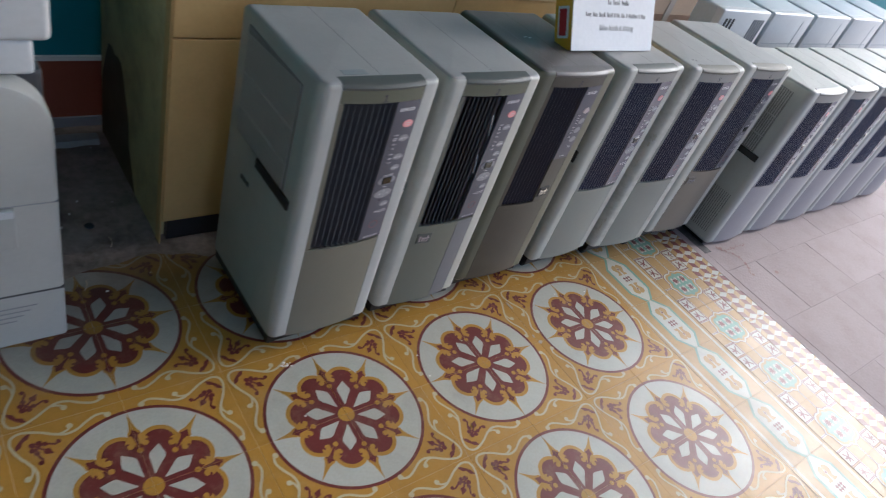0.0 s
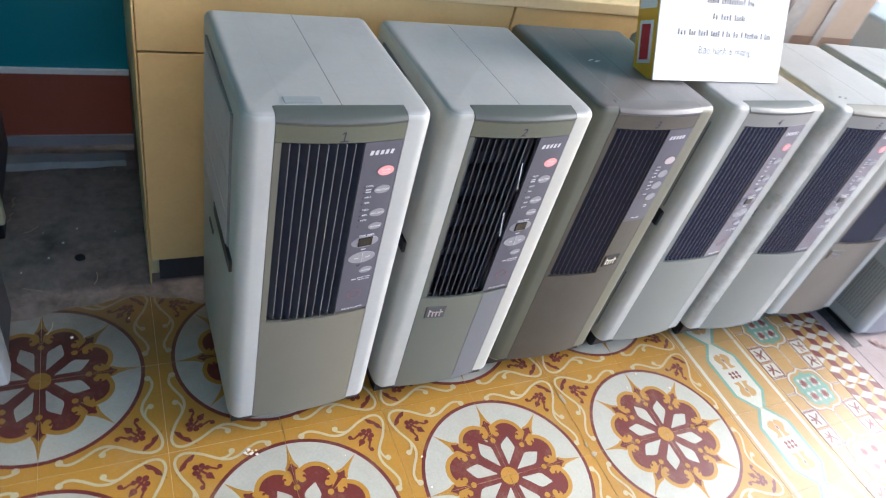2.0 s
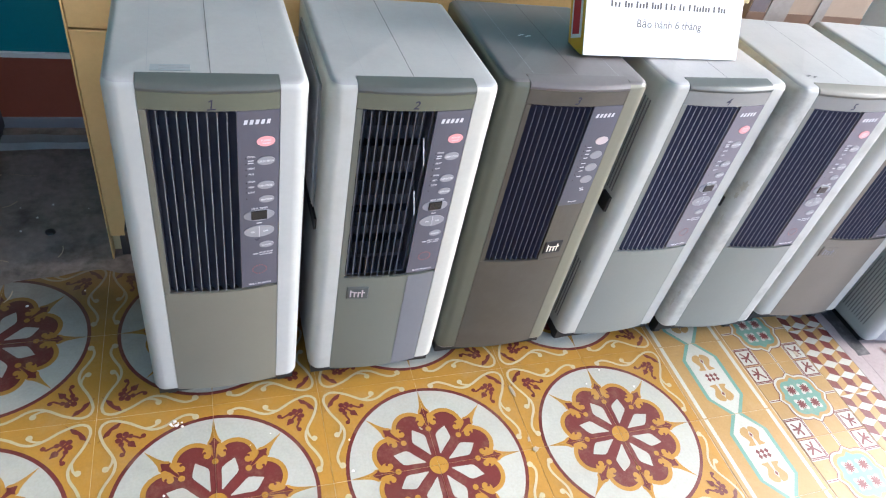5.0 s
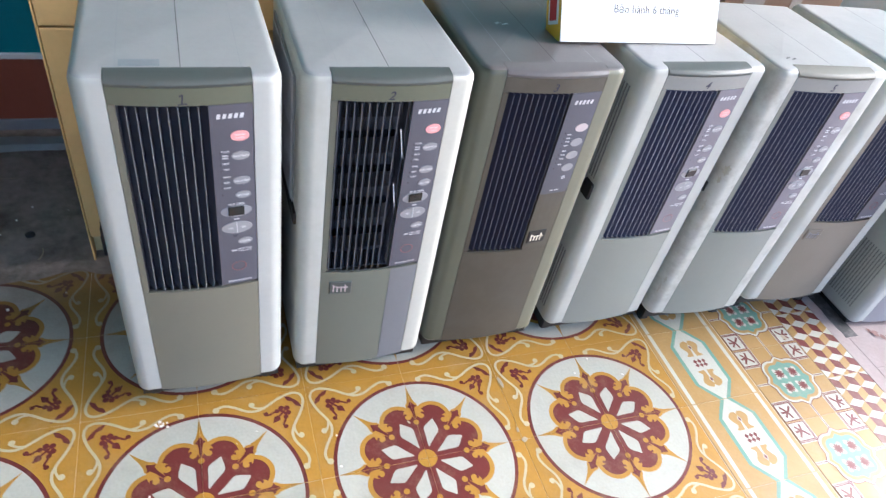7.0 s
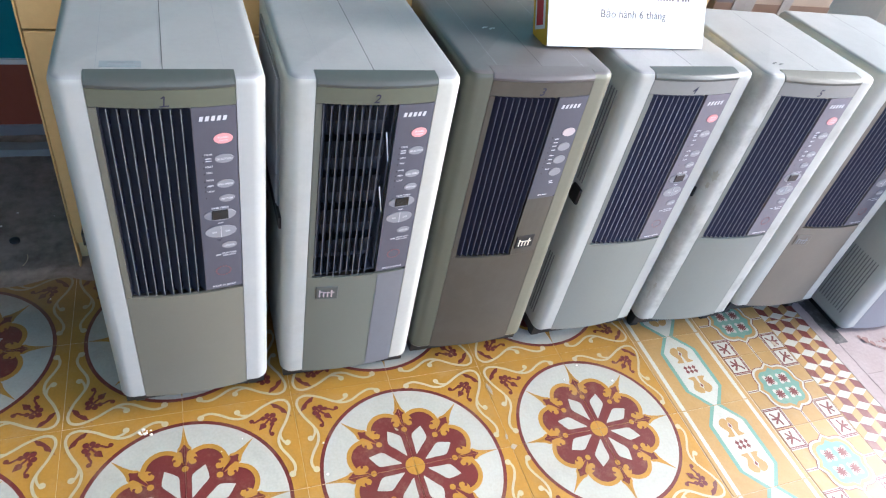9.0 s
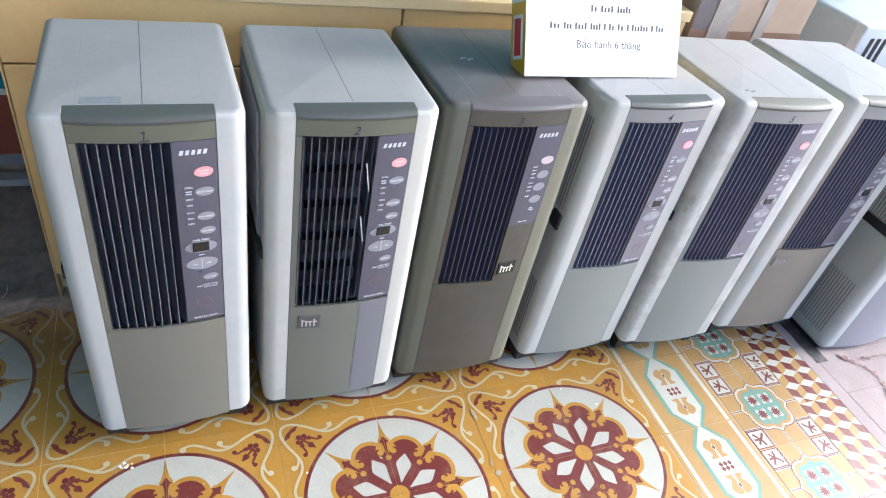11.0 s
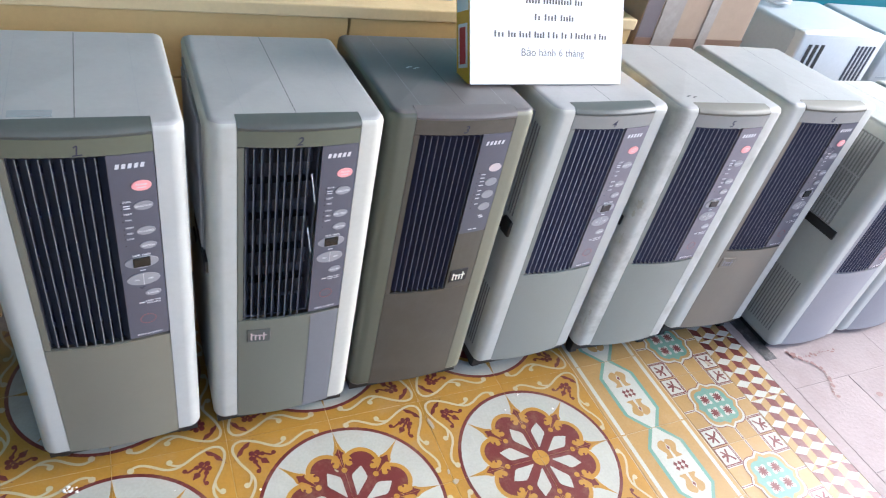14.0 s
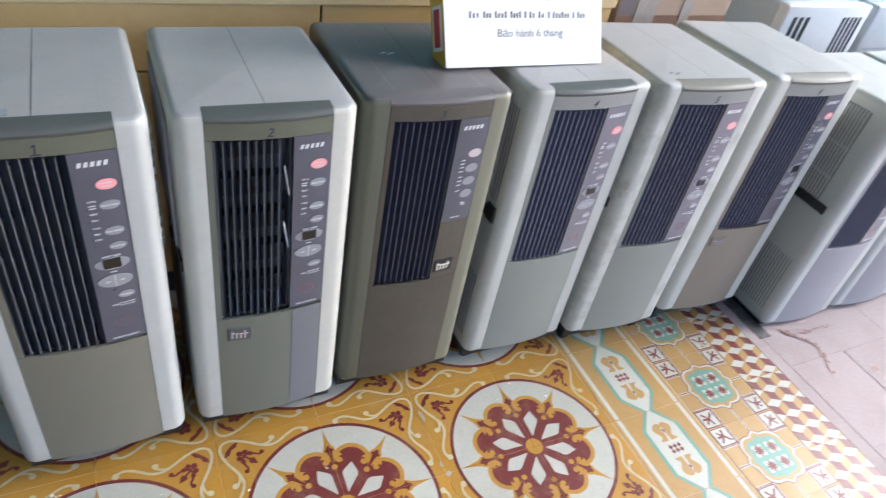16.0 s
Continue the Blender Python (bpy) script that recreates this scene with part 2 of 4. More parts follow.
PAPER = material("white_paper", (0.80, 0.81, 0.82), rough=0.7, stain=0.05, bump=0.03)
BOX_YEL = material("yellow_carton", (0.75, 0.44, 0.03), rough=0.45, bump=0.02)
BOX_RED = material("red_carton_print", (0.50, 0.03, 0.04), rough=0.45, bump=0.02)
WHITE_ABS = material("white_plastic", (0.56, 0.58, 0.59), rough=0.4, stain=0.1, bump=0.03, bump_scale=800)
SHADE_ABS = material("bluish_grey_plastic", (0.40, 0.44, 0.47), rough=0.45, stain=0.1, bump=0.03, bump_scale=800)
DARKGREY = material("dark_grey_metal", (0.045, 0.047, 0.052), rough=0.5, stain=0.3, bump=0.05)
IVORY = material("ivory_plastic", (0.55, 0.53, 0.33), rough=0.45, stain=0.2, bump=0.03)
SMEAR = material("dried_plaster", (0.34, 0.29, 0.215), rough=0.85, grain=0.15, stain=0.5, stain_scale=60, bump=0.4, bump_scale=120)
CRUMB = material("plaster_crumb", (0.7, 0.68, 0.62), rough=0.9, bump=0.3)
STRAW = material("dry_straw", (0.42, 0.34, 0.22), rough=0.8, bump=0.1)
EDGING = material("pale_cement", (0.26, 0.28, 0.265), rough=0.7, stain=0.4, stain_scale=20, bump=0.4, bump_scale=80)
RUST = material("rusty_water_stain", (0.19, 0.095, 0.080), rough=0.45, stain=0.5, stain_scale=40, bump=0.1)
DARK_STRIP = material("dark_floor_strip", (0.035, 0.032, 0.032), rough=0.6, grain=0.2, stain=0.7, stain_scale=30, bump=0.4, bump_scale=80, stain_color=(0.16, 0.15, 0.145))
FROST = material("white_scuff", (0.7, 0.7, 0.7), rough=0.6, bump=0)
BRASS = material("polished_badge", (0.85, 0.80, 0.66), rough=0.3, metal=0.0, bump=0)


# ---- mesh helpers ----
def link_mesh(name, bm, mats, smooth=False):
    me = bpy.data.meshes.new(name)
    bm.normal_update()
    bm.to_mesh(me)
    bm.free()
    for m in (mats if isinstance(mats, (list, tuple)) else [mats]):
        me.materials.append(m)
    if smooth:
        me.shade_smooth()
        me.set_sharp_from_angle(angle=radians(32))
    return me


def part(name, bm, mat, parent, label="", smooth=False):
    ob = new(name, link_mesh(name, bm, mat, smooth))
    ob.parent = parent
    if label:
        ob["label"] = label
    return ob


def thing(name, bm, mat, label, category, group="", kind="", smooth=False):
    return tagged(new(name, link_mesh(name, bm, mat, smooth)), label, category, group, kind)


def empty(name, label, category, m=None, group="", kind=""):
    e = new(name)
    e.empty_display_size = 0.05
    if m is not None:
        e.matrix_basis = m
    return tagged(e, label, category, group, kind)


def add_box(bm, x0, x1, y0, y1, z0, z1, bev=0.0, seg=2):
    g = bmesh.ops.create_cube(bm, size=1.0)
    for v in g["verts"]:
        v.co = Vector((x0 + (v.co.x + 0.5) * (x1 - x0), y0 + (v.co.y + 0.5) * (y1 - y0), z0 + (v.co.z + 0.5) * (z1 - z0)))
    if bev:
        ed = list({e for v in g["verts"] for e in v.link_edges})
        bmesh.ops.bevel(bm, geom=ed, offset=bev, segments=seg, profile=0.5, affect="EDGES")
    return bm


def box_bm(*a, **k):
    return add_box(bmesh.new(), *a, **k)


def add_prism(bm, pts, z0, z1):
    """A straight prism over a plan outline that runs anticlockwise."""
    lo = [bm.verts.new((x, y, z0)) for x, y in pts]
    hi = [bm.verts.new((x, y, z1)) for x, y in pts]
    n = len(pts)
    bm.faces.new(hi)
    bm.faces.new(lo[::-1])
    for i in range(n):
        j = (i + 1) % n
        bm.faces.new((lo[i], lo[j], hi[j], hi[i]))
    return bm


def loft(bm, rings, cap=True):
    """Joins closed rings of equal count."""
    vs = [[bm.verts.new(p) for p in r] for r in rings]
    n = len(vs[0])
    for a, b in zip(vs, vs[1:]):
        for i in range(n):
            j = (i + 1) % n
            bm.faces.new((a[i], a[j], b[j], b[i]))
    if cap:
        bm.faces.new(vs[0][::-1])
        bm.faces.new(vs[-1])
    return bm


def disc_y(bm, x, z, rx, rz, y, depth=0.001, n=20):
    """An oval button that faces -y."""
    f = [bm.verts.new((x + rx * math.cos(2 * math.pi * i / n), y, z + rz * math.sin(2 * math.pi * i / n))) for i in range(n)]
    b = [bm.verts.new((v.co.x + 0.0, y + depth, v.co.z)) for v in f]
    bm.faces.new(f)
    for i in range(n):
        j = (i + 1) % n
        bm.faces.new((f[j], f[i], b[i], b[j]))
    return bm


def text_bm(body, size, bold=0.0, align="CENTER"):
    """Flat lettering in the built-in font, standing in the xz plane, facing -y."""
    cu = bpy.data.curves.new("lettering", "FONT")
    cu.body, cu.size, cu.align_x, cu.align_y = body, size, align, "CENTER"
    cu.resolution_u, cu.offset = 2, bold
    ob = new("lettering", cu)
    bpy.context.view_layer.update()
    me = ob.to_mesh()
    bm = bmesh.new()
    bm.from_mesh(me)
    ob.to_mesh_clear()
    bpy.data.objects.remove(ob)
    bpy.data.curves.remove(cu)
    for v in bm.verts:
        v.co = Vector((v.co.x, 0, v.co.y))
    return bm


def shift(bm, x=0, y=0, z=0, slant=0.0):
    for v in bm.verts:
        v.co = Vector((v.co.x + x + slant * v.co.z, v.co.y + y, v.co.z + z))
    return bm


def merge(bm, other):
    me = bpy.data.meshes.new("tmp")
    other.to_mesh(me)
    other.free()
    bm.from_mesh(me)
    bpy.data.meshes.remove(me)
    return bm


# ---- flat patterns for the cement tiles ----
STEP = 0.00012


def poly(bm, pts, layer, mat):
    area = sum(pts[i - 1][0] * pts[i][1] - pts[i][0] * pts[i - 1][1] for i in range(len(pts)))
    if abs(area) < 1e-9:
        return
    if area < 0:
        pts = pts[::-1]
    f = bm.faces.new([bm.verts.new((x, y, layer * STEP)) for x, y in pts])
    f.material_index = mat


def smooth_path(pts, n=5):
    out = []
    p = [pts[0], *pts, pts[-1]]
    for i in range(1, len(p) - 2):
        for k in range(n):
            t = k / n
            out.append(tuple(0.5 * (2 * p[i][a] + (p[i + 1][a] - p[i - 1][a]) * t + (2 * p[i - 1][a] - 5 * p[i][a] + 4 * p[i + 1][a] - p[i + 2][a]) * t * t
                                    + (3 * p[i][a] - p[i - 1][a] - 3 * p[i + 1][a] + p[i + 2][a]) * t ** 3) for a in (0, 1)))
    out.append(pts[-1])
    return out


def stroke(bm, pts, width, layer, mat, taper=False):
    n = len(pts)
    left, right = [], []
    for i, (x, y) in enumerate(pts):
        a, b = pts[max(0, i - 1)], pts[min(n - 1, i + 1)]
        d = math.hypot(b[0] - a[0], b[1] - a[1]) or 1
        nx, ny = -(b[1] - a[1]) / d, (b[0] - a[0]) / d
        w = width / 2 * (1 - 0.6 * i / (n - 1) if taper else 1)
        left.append((x + nx * w, y + ny * w))
        right.append((x - nx * w, y - ny * w))
    for i in range(n - 1):
        poly(bm, [left[i], left[i + 1], right[i + 1], right[i]], layer, mat)


def dot(bm, x, y, r, layer, mat, n=10):
    poly(bm, [(x + r * math.cos(2 * math.pi * i / n), y + r * math.sin(2 * math.pi * i / n)) for i in range(n)], layer, mat)


def tile_base(bm, x0, x1, y0, y1, mat, gap=0.0003):
    """The body of a tile with a slightly eased edge."""
    x0, x1, y0, y1 = x0 + gap, x1 - gap, y0 + gap, y1 - gap
    e = 0.0003
    top = [bm.verts.new(p) for p in ((x0 + e, y0 + e, 0), (x1 - e, y0 + e, 0), (x1 - e, y1 - e, 0), (x0 + e, y1 - e, 0))]
    mid = [bm.verts.new(p) for p in ((x0, y0, -e), (x1, y0, -e), (x1, y1, -e), (x0, y1, -e))]
    low = [bm.verts.new((v.co.x, v.co.y, -0.012)) for v in mid]
    bm.faces.new(top).material_index = mat
    for a, b in ((mid, top), (low, mid)):
        for i in range(4):
            j = (i + 1) % 4
            bm.faces.new((a[i], a[j], b[j], b[i])).material_index = mat


def polar(r, deg):
    return (r * math.cos(radians(deg)), r * math.sin(radians(deg)))


def medallion_tile():
    """A quarter of the medallion about (0, 0), with scrollwork in the far corner."""
    bm = bmesh.new()
    S = 0.2
    tile_base(bm, 0, S, 0, S, YEL)
    c = 0.0004
    quarter = lambda r, n=14: [(c, c), *[(max(c, x), max(c, y)) for x, y in (polar(r, 90 * i / n) for i in range(n + 1))]]
    fit_in = lambda pts: clip_rect(pts, c, S - c, c, S - c)

    def put(pts, layer, mat):
        pts = fit_in(pts)
        if pts:
            poly(bm, pts, layer, mat)

    def turned(pts, a):
        ca, sa2 = math.cos(radians(a)), math.sin(radians(a))
        return [(r * ca - w * sa2, r * sa2 + w * ca) for r, w in pts]

    def mirrored(side):
        return side + [(r, -w) for r, w in side[::-1]]

    def ring(r, w, rx, ry, n=28):
        return [(r + rx * math.cos(2 * math.pi * k / n), w + ry * math.sin(2 * math.pi * k / n)) for k in range(n)]
    poly(bm, quarter(0.176, 20), 1, MAR)
    poly(bm, quarter(0.1690, 20), 2, WHI)
    spike = mirrored([(0.098, 0.0125), (0.121, 0.0118), (0.1265, 0.0080), (0.134, 0.0055), (0.146, 0.0030), (0.1675, 0.0003)])
    for a in (0, 45, 90):
        put(turned(spike, a), 3, YEL)
    for a in (22.5, 67.5):                  # lobes edged with yellow
        put(turned(ring(0.0880, 0, 0.0415, 0.0395), a), 4, YEL)
        put(turned(ring(0.0870, 0, 0.0335, 0.0315), a), 5, MAR)
    poly(bm, quarter(0.0860, 14), 6, MAR)
    for a in (0, 45, 90):
        for e in (1, -1):                   # volutes either side of each cusp
            put(turned(smooth_path([(0.1085, e * 0.0155), (0.1010, e * 0.0060), (0.0915, e * 0.0065), (0.0865, e * 0.0125), (0.0900, e * 0.0190), (0.0970, e * 0.0185),
                                    (0.1000, e * 0.0210), (0.1060, e * 0.0190)], 4), a), 7, YEL)
            put(turned(ring(0.0985, e * 0.0175, 0.0026, 0.0030, 8), a), 8, MAR)
        put(turned(mirrored([(0.086, 0.0022), (0.104, 0.0030), (0.113, 0.0050), (0.1165, 0.0105), (0.1195, 0.0060), (0.1275, 0.0012)]), a), 8, MAR)
        put(turned(ring(0.0795, 0, 0.0058, 0.0058, 12), a), 9, YEL)
    for a in (22.5, 67.5):                  # pointed petals
        put(turned(mirrored([(0.0255, 0.0008), (0.0440, 0.0075), (0.0600, 0.0140), (0.0660, 0.0146), (0.0730, 0.0110), (0.0875, 0.0006)]), a), 7, WHI)
    poly(bm, quarter(0.0185, 8), 8, YEL)
    # scrolls that round the corner (S, S) and run out along both edges
    for flip in (False, True):
        def at(u, v):
            return (S - v, S - u) if flip else (S - u, S - v)
        main = smooth_path([(0.0120, 0.0120), (0.0215, 0.0078), (0.034, 0.0085), (0.055, 0.0165), (0.078, 0.0300), (0.096, 0.0365), (0.114, 0.0335), (0.133, 0.0225),
                            (0.149, 0.0155), (0.161, 0.0155), (0.1700, 0.0205)], 4)
        stroke(bm, [at(*p) for p in main], 0.0050, 5, CRM)
        dot(bm, *at(0.1690, 0.0215), 0.0062, 6, CRM)
        stroke(bm, [at(*p) for p in smooth_path([(0.082, 0.0320), (0.093, 0.0310), (0.1030, 0.0260), (0.1050, 0.0215)], 4)], 0.0042, 6, CRM)
        dot(bm, *at(0.1040, 0.0215), 0.0058, 7, CRM)
        # half of a club-shaped sprig with a curling stem
        stroke(bm, smooth_path([at(0.047, 0.047), at(0.056, 0.0435), at(0.066, 0.0460), at(0.075, 0.0500), at(0.0815, 0.0460)], 4), 0.0040, 3, MAR)
        dot(bm, *at(0.0800, 0.0465), 0.0046, 4, MAR)
        dot(bm, *at(0.0505, 0.0385), 0.0054, 4, MAR)
        dot(bm, *at(0.0590, 0.0440), 0.0048, 6, MAR)
        poly(bm, [at(*p) for p in ((0.0500, 0.0050), (0.0400, 0.0125), (0.0310, 0.0160), (0.0230, 0.0230), (0.0275, 0.0275), (0.0370, 0.0235), (0.0410, 0.0150))], 3 + flip, MAR)
    dot(bm, S - 0.0400, S - 0.0400, 0.0056, 7, MAR)
    stroke(bm, [(S - 0.038, S - 0.038), (S - 0.057, S - 0.057)], 0.0040, 9, MAR)
    poly(bm, [(S - u, S - v) for u, v in ((0.0540, 0.0600), (0.0565, 0.0565), (0.0600, 0.0540), (0.0650, 0.0555), (0.0690, 0.0690), (0.0555, 0.0650))], 8, MAR)
    return link_mesh("tile", bm, TILE_MATS)


def hexagon_tile():
    """The border with a long green-edged hexagon; its length runs along y."""
    bm = bmesh.new()
    tile_base(bm, -0.1, 0.1, 0, 0.2, TAN, 0.0004)
    for s in (-1, 1):
        poly(bm, [(s * 0.080, 0.0015), (s * 0.090, 0.0015), (s * 0.090, 0.1985), (s * 0.080, 0.1985)], 1, WHI)

    def hexa(w, e, neck):
        return [(-neck, e), (neck, e), (w, 0.045 + e * 0.4), (w, 0.155 - e * 0.4), (neck, 0.2 - e), (-neck, 0.2 - e), (-w, 0.155 - e * 0.4), (-w, 0.045 + e * 0.4)]
    poly(bm, hexa(0.0500, 0.0006, 0.0150), 1, GRN)
    poly(bm, hexa(0.0405, 0.0006, 0.0040), 2, WHI)
    for s in (-1, 1):
        m = lambda x, y: (x, 0.1 + s * y)
        poly(bm, [m(*p) for p in smooth_path([(0.004, 0.020), (0.022, 0.022), (0.014, 0.032), (0.024, 0.050), (0.018, 0.062), (0.006, 0.066), (0, 0.060)], 4)], 3, TAN)
        poly(bm, [m(-x, y) for x, y in smooth_path([(0.004, 0.020), (0.022, 0.022), (0.014, 0.032), (0.024, 0.050), (0.018, 0.062), (0.006, 0.066), (0, 0.060)], 4)], 3, TAN)
        poly(bm, [m(0, 0.036), m(0.0055, 0.046), m(0, 0.056), m(-0.0055, 0.046)], 4, WHI)
        poly(bm, [m(0, 0.040), m(0.0038, 0.046), m(0, 0.052), m(-0.0038, 0.046)], 5, MAR)
    for i in (-1, 0, 1):
        for j in (-1, 1):
            x, y = i * 0.0115, 0.1 + j * 0.0055
            poly(bm, [(x, y - 0.0062), (x + 0.0055, y), (x, y + 0.0062), (x - 0.0055, y)], 4, MAR)
    return link_mesh("tile", bm, TILE_MATS)


def quatrefoil_tile():
    bm = bmesh.new()
    tile_base(bm, -0.1, 0.1, -0.1, 0.1, TAN, 0.0004)
    for v in (-0.05, 0.0, 0.05):
        for w, lay, mat in ((0.0062, 1, WHI), (0.0022, 2, MAR)):
            stroke(bm, [(v, -0.0985), (v, 0.0985)], w, lay, mat)
            stroke(bm, [(-0.0985, v), (0.0985, v)], w, lay, mat)
    for sx in (-1, 1):
        for sy in (-1, 1):
            q = lambda x, y: (sx * x, sy * y)
            poly(bm, [q(0.0520, 0.0520), q(0.0985, 0.0520), q(0.0985, 0.0985), q(0.0520, 0.0985)], 3, MAR)
            poly(bm, [q(0.0550, 0.0550), q(0.0962, 0.0550), q(0.0962, 0.0962), q(0.0550, 0.0962)], 4, WHI)
            stroke(bm, smooth_path([q(0.060, 0.062), q(0.070, 0.073), q(0.078, 0.076), q(0.091, 0.075)], 3), 0.0052, 5, MAR)
            stroke(bm, smooth_path([q(0.070, 0.092), q(0.073, 0.080), q(0.078, 0.072), q(0.087, 0.061)], 3), 0.0052, 6, MAR)
            stroke(bm, [q(0.076, 0.077), q(0.086, 0.088)], 0.0048, 7, MAR)

    def foil(r):
        """Four broad lobes on the diagonals, with a small point between them."""
        out = []
        for a in range(0, 360, 5):
            f = abs(math.sin(radians(2 * a)))
            out.append(polar(r * (0.83 + 0.27 * f ** 1.6 + 0.25 * max(0.0, 1 - (min(a % 90, 90 - a % 90)) / 16.0)), a))
        return out
    poly(bm, foil(0.0655), 7, MAR)
    poly(bm, foil(0.0635), 8, WHI)
    poly(bm, foil(0.0580), 9, TAN)
    poly(bm, foil(0.0500), 10, GRN)
    for sx in (-1, 1):
        for sy in (-1, 1):
            cx, cy = sx * 0.0195, sy * 0.0195
            poly(bm, [(cx + x, cy + y) for x, y in (polar(0.0150 + 0.0045 * math.cos(radians(4 * a)), a + 45) for a in range(0, 360, 15))], 11, WHI)
            for k, a in enumerate(range(0, 180, 36)):
                x, y = polar(0.0118, a)
                stroke(bm, [(cx - x, cy - y), (cx + x, cy + y)], 0.0040, 12 + k, MAR)
    return link_mesh("tile", bm, TILE_MATS)


def clip_rect(pts, x0, x1, y0, y1):
    for axis, lim, sign in ((0, x0, 1), (0, x1, -1), (1, y0, 1), (1, y1, -1)):
        out = []
        for i in range(len(pts)):
            a, b = pts[i - 1], pts[i]
            da, db = sign * (a[axis] - lim), sign * (b[axis] - lim)
            if (da >= 0) != (db >= 0):
                t = da / (da - db)
                out.append((a[0] + (b[0] - a[0]) * t, a[1] + (b[1] - a[1]) * t))
            if db >= 0:
                out.append(b)
        pts = out
        if len(pts) < 3:
            return []
    return pts


def cube_tile(width):
    """Tumbling blocks in white, tan and maroon."""
    bm = bmesh.new()
    tile_base(bm, 0, width, 0, 0.2, TAN, 0.0004)
    w, h = width / 2.5, 0.05
    for row in range(-1, 6):
        for col in range(-1, 5):
            cx, cy = col * w + (w / 2 if row % 2 else 0), row * h * 0.75
            e = h / 4
            for pts, mat, lay in (([(cx, cy), (cx + w / 2, cy + e), (cx, cy + 2 * e), (cx - w / 2, cy + e)], WHI, 1),
                                  ([(cx, cy), (cx - w / 2, cy + e), (cx - w / 2, cy - e), (cx, cy - 2 * e)], MAR, 1)):
                p = clip_rect(pts, 0.001, width - 0.001, 0.001, 0.199)
                if p:
                    poly(bm, p, lay, mat)
    return link_mesh("tile", bm, TILE_MATS)


# ---- setting ----
def structure(name, bm, mat, label, category):
    return thing(name, bm, mat, label, category, kind="structure")


ground = structure("ground", box_bm(-40, 60, -50, 50, -0.30, -0.009), GROUT, "dusty ground outside the shop under concrete pavers", "ground")
FLOOR_X1 = 1.545
floor = structure("floor", box_bm(-2.6, FLOOR_X1, -3.2, 1.155, -0.0085, -0.0006), GROUT, "patterned cement tile floor with yellow medallions, worn", "floor")

# ---- wall with painted dado behind the units ----
wall_north = structure("wall_north", box_bm(-2.6, 5.4, 1.16, 1.36, -0.035, 3.1), TEAL, "teal painted wall above a red dado", "wall")
part("dado", box_bm(-2.6, 5.4, 1.154, 1.161, 0.032, 0.205), REDWALL, wall_north, "dark red painted dado")
part("dado_line", box_bm(-2.6, 5.4, 1.150, 1.162, 0.205, 0.217), WHITEWALL, wall_north, "white painted line")
part("skirting", box_bm(-2.6, 5.4, 1.147, 1.163, -0.003, 0.032), SKIRT, wall_north, "grey skirting")
# end wall, south wall and ceiling are out of view, sized to shape the daylight
structure("wall_west", box_bm(-2.8, -2.6, -3.2, 1.36, -0.035, 3.1), TEAL, "unseen teal end wall, added to close off the light", "wall")
bm = bmesh.new()
add_box(bm, -2.6, -0.85, -2.4, -2.2, -0.009, 3.1)
add_box(bm, -0.85, 5.4, -2.4, -2.2, 2.75, 3.1)
structure("wall_south", bm, WHITEWALL, "unseen plastered wall, added with a wide opening to set the front light", "wall")
structure("ceiling", box_bm(-2.8, 3.9, -2.4, 1.36, 3.1, 3.25), WHITEWALL, "unseen white ceiling, added to hold back light from above", "ceiling")


# ---- air conditioner units ----
W2, DEPTH, PANEL, FALL = 0.1275, 0.318, 0.0880, 0.012


def bow(x):
    return -0.0075 * (1 - (x / PANEL) ** 2)


def bowed(bm, x0, x1, z0, z1, thick=0.006, out=0.0, n=8):
    """A plate that follows the bowed front, from x0 to x1 and z0 to z1."""
    xs = [x0 + (x1 - x0) * i / n for i in range(n + 1)]
    outline = [(x, bow(x) - out) for x in xs] + [(x, bow(x) + thick) for x in xs[::-1]]
    return add_prism(bm, outline, z0, z1)


def drape(bm):
    """Bends something built flat on y = 0 over the bowed front."""
    for v in bm.verts:
        v.co.y += bow(v.co.x)
    return bm


def shell_outline(inset):
    """Plan of the body, anticlockwise, with a notch in the front for the panel."""
    r = 0.021
    left = [(-PANEL, inset), *[(-W2 + r - (r - inset) * math.sin(t), 0.003 + r - (r + 0.003 - inset) * math.cos(t)) for t in (0.0, 0.26, 0.52, 0.79, 1.05, 1.31, 1.5708)]]
    back = [(-W2 + inset, DEPTH - 0.012), (-W2 + 0.0035 + inset, DEPTH - 0.0035 - inset), (-W2 + 0.012, DEPTH - inset)]
    half = left + back
    right = [(-x, y) for x, y in half[::-1]]
    ccw = [(-PANEL, 0.052)] + half + right + [(PANEL, 0.052)]
    return ccw[::-1]


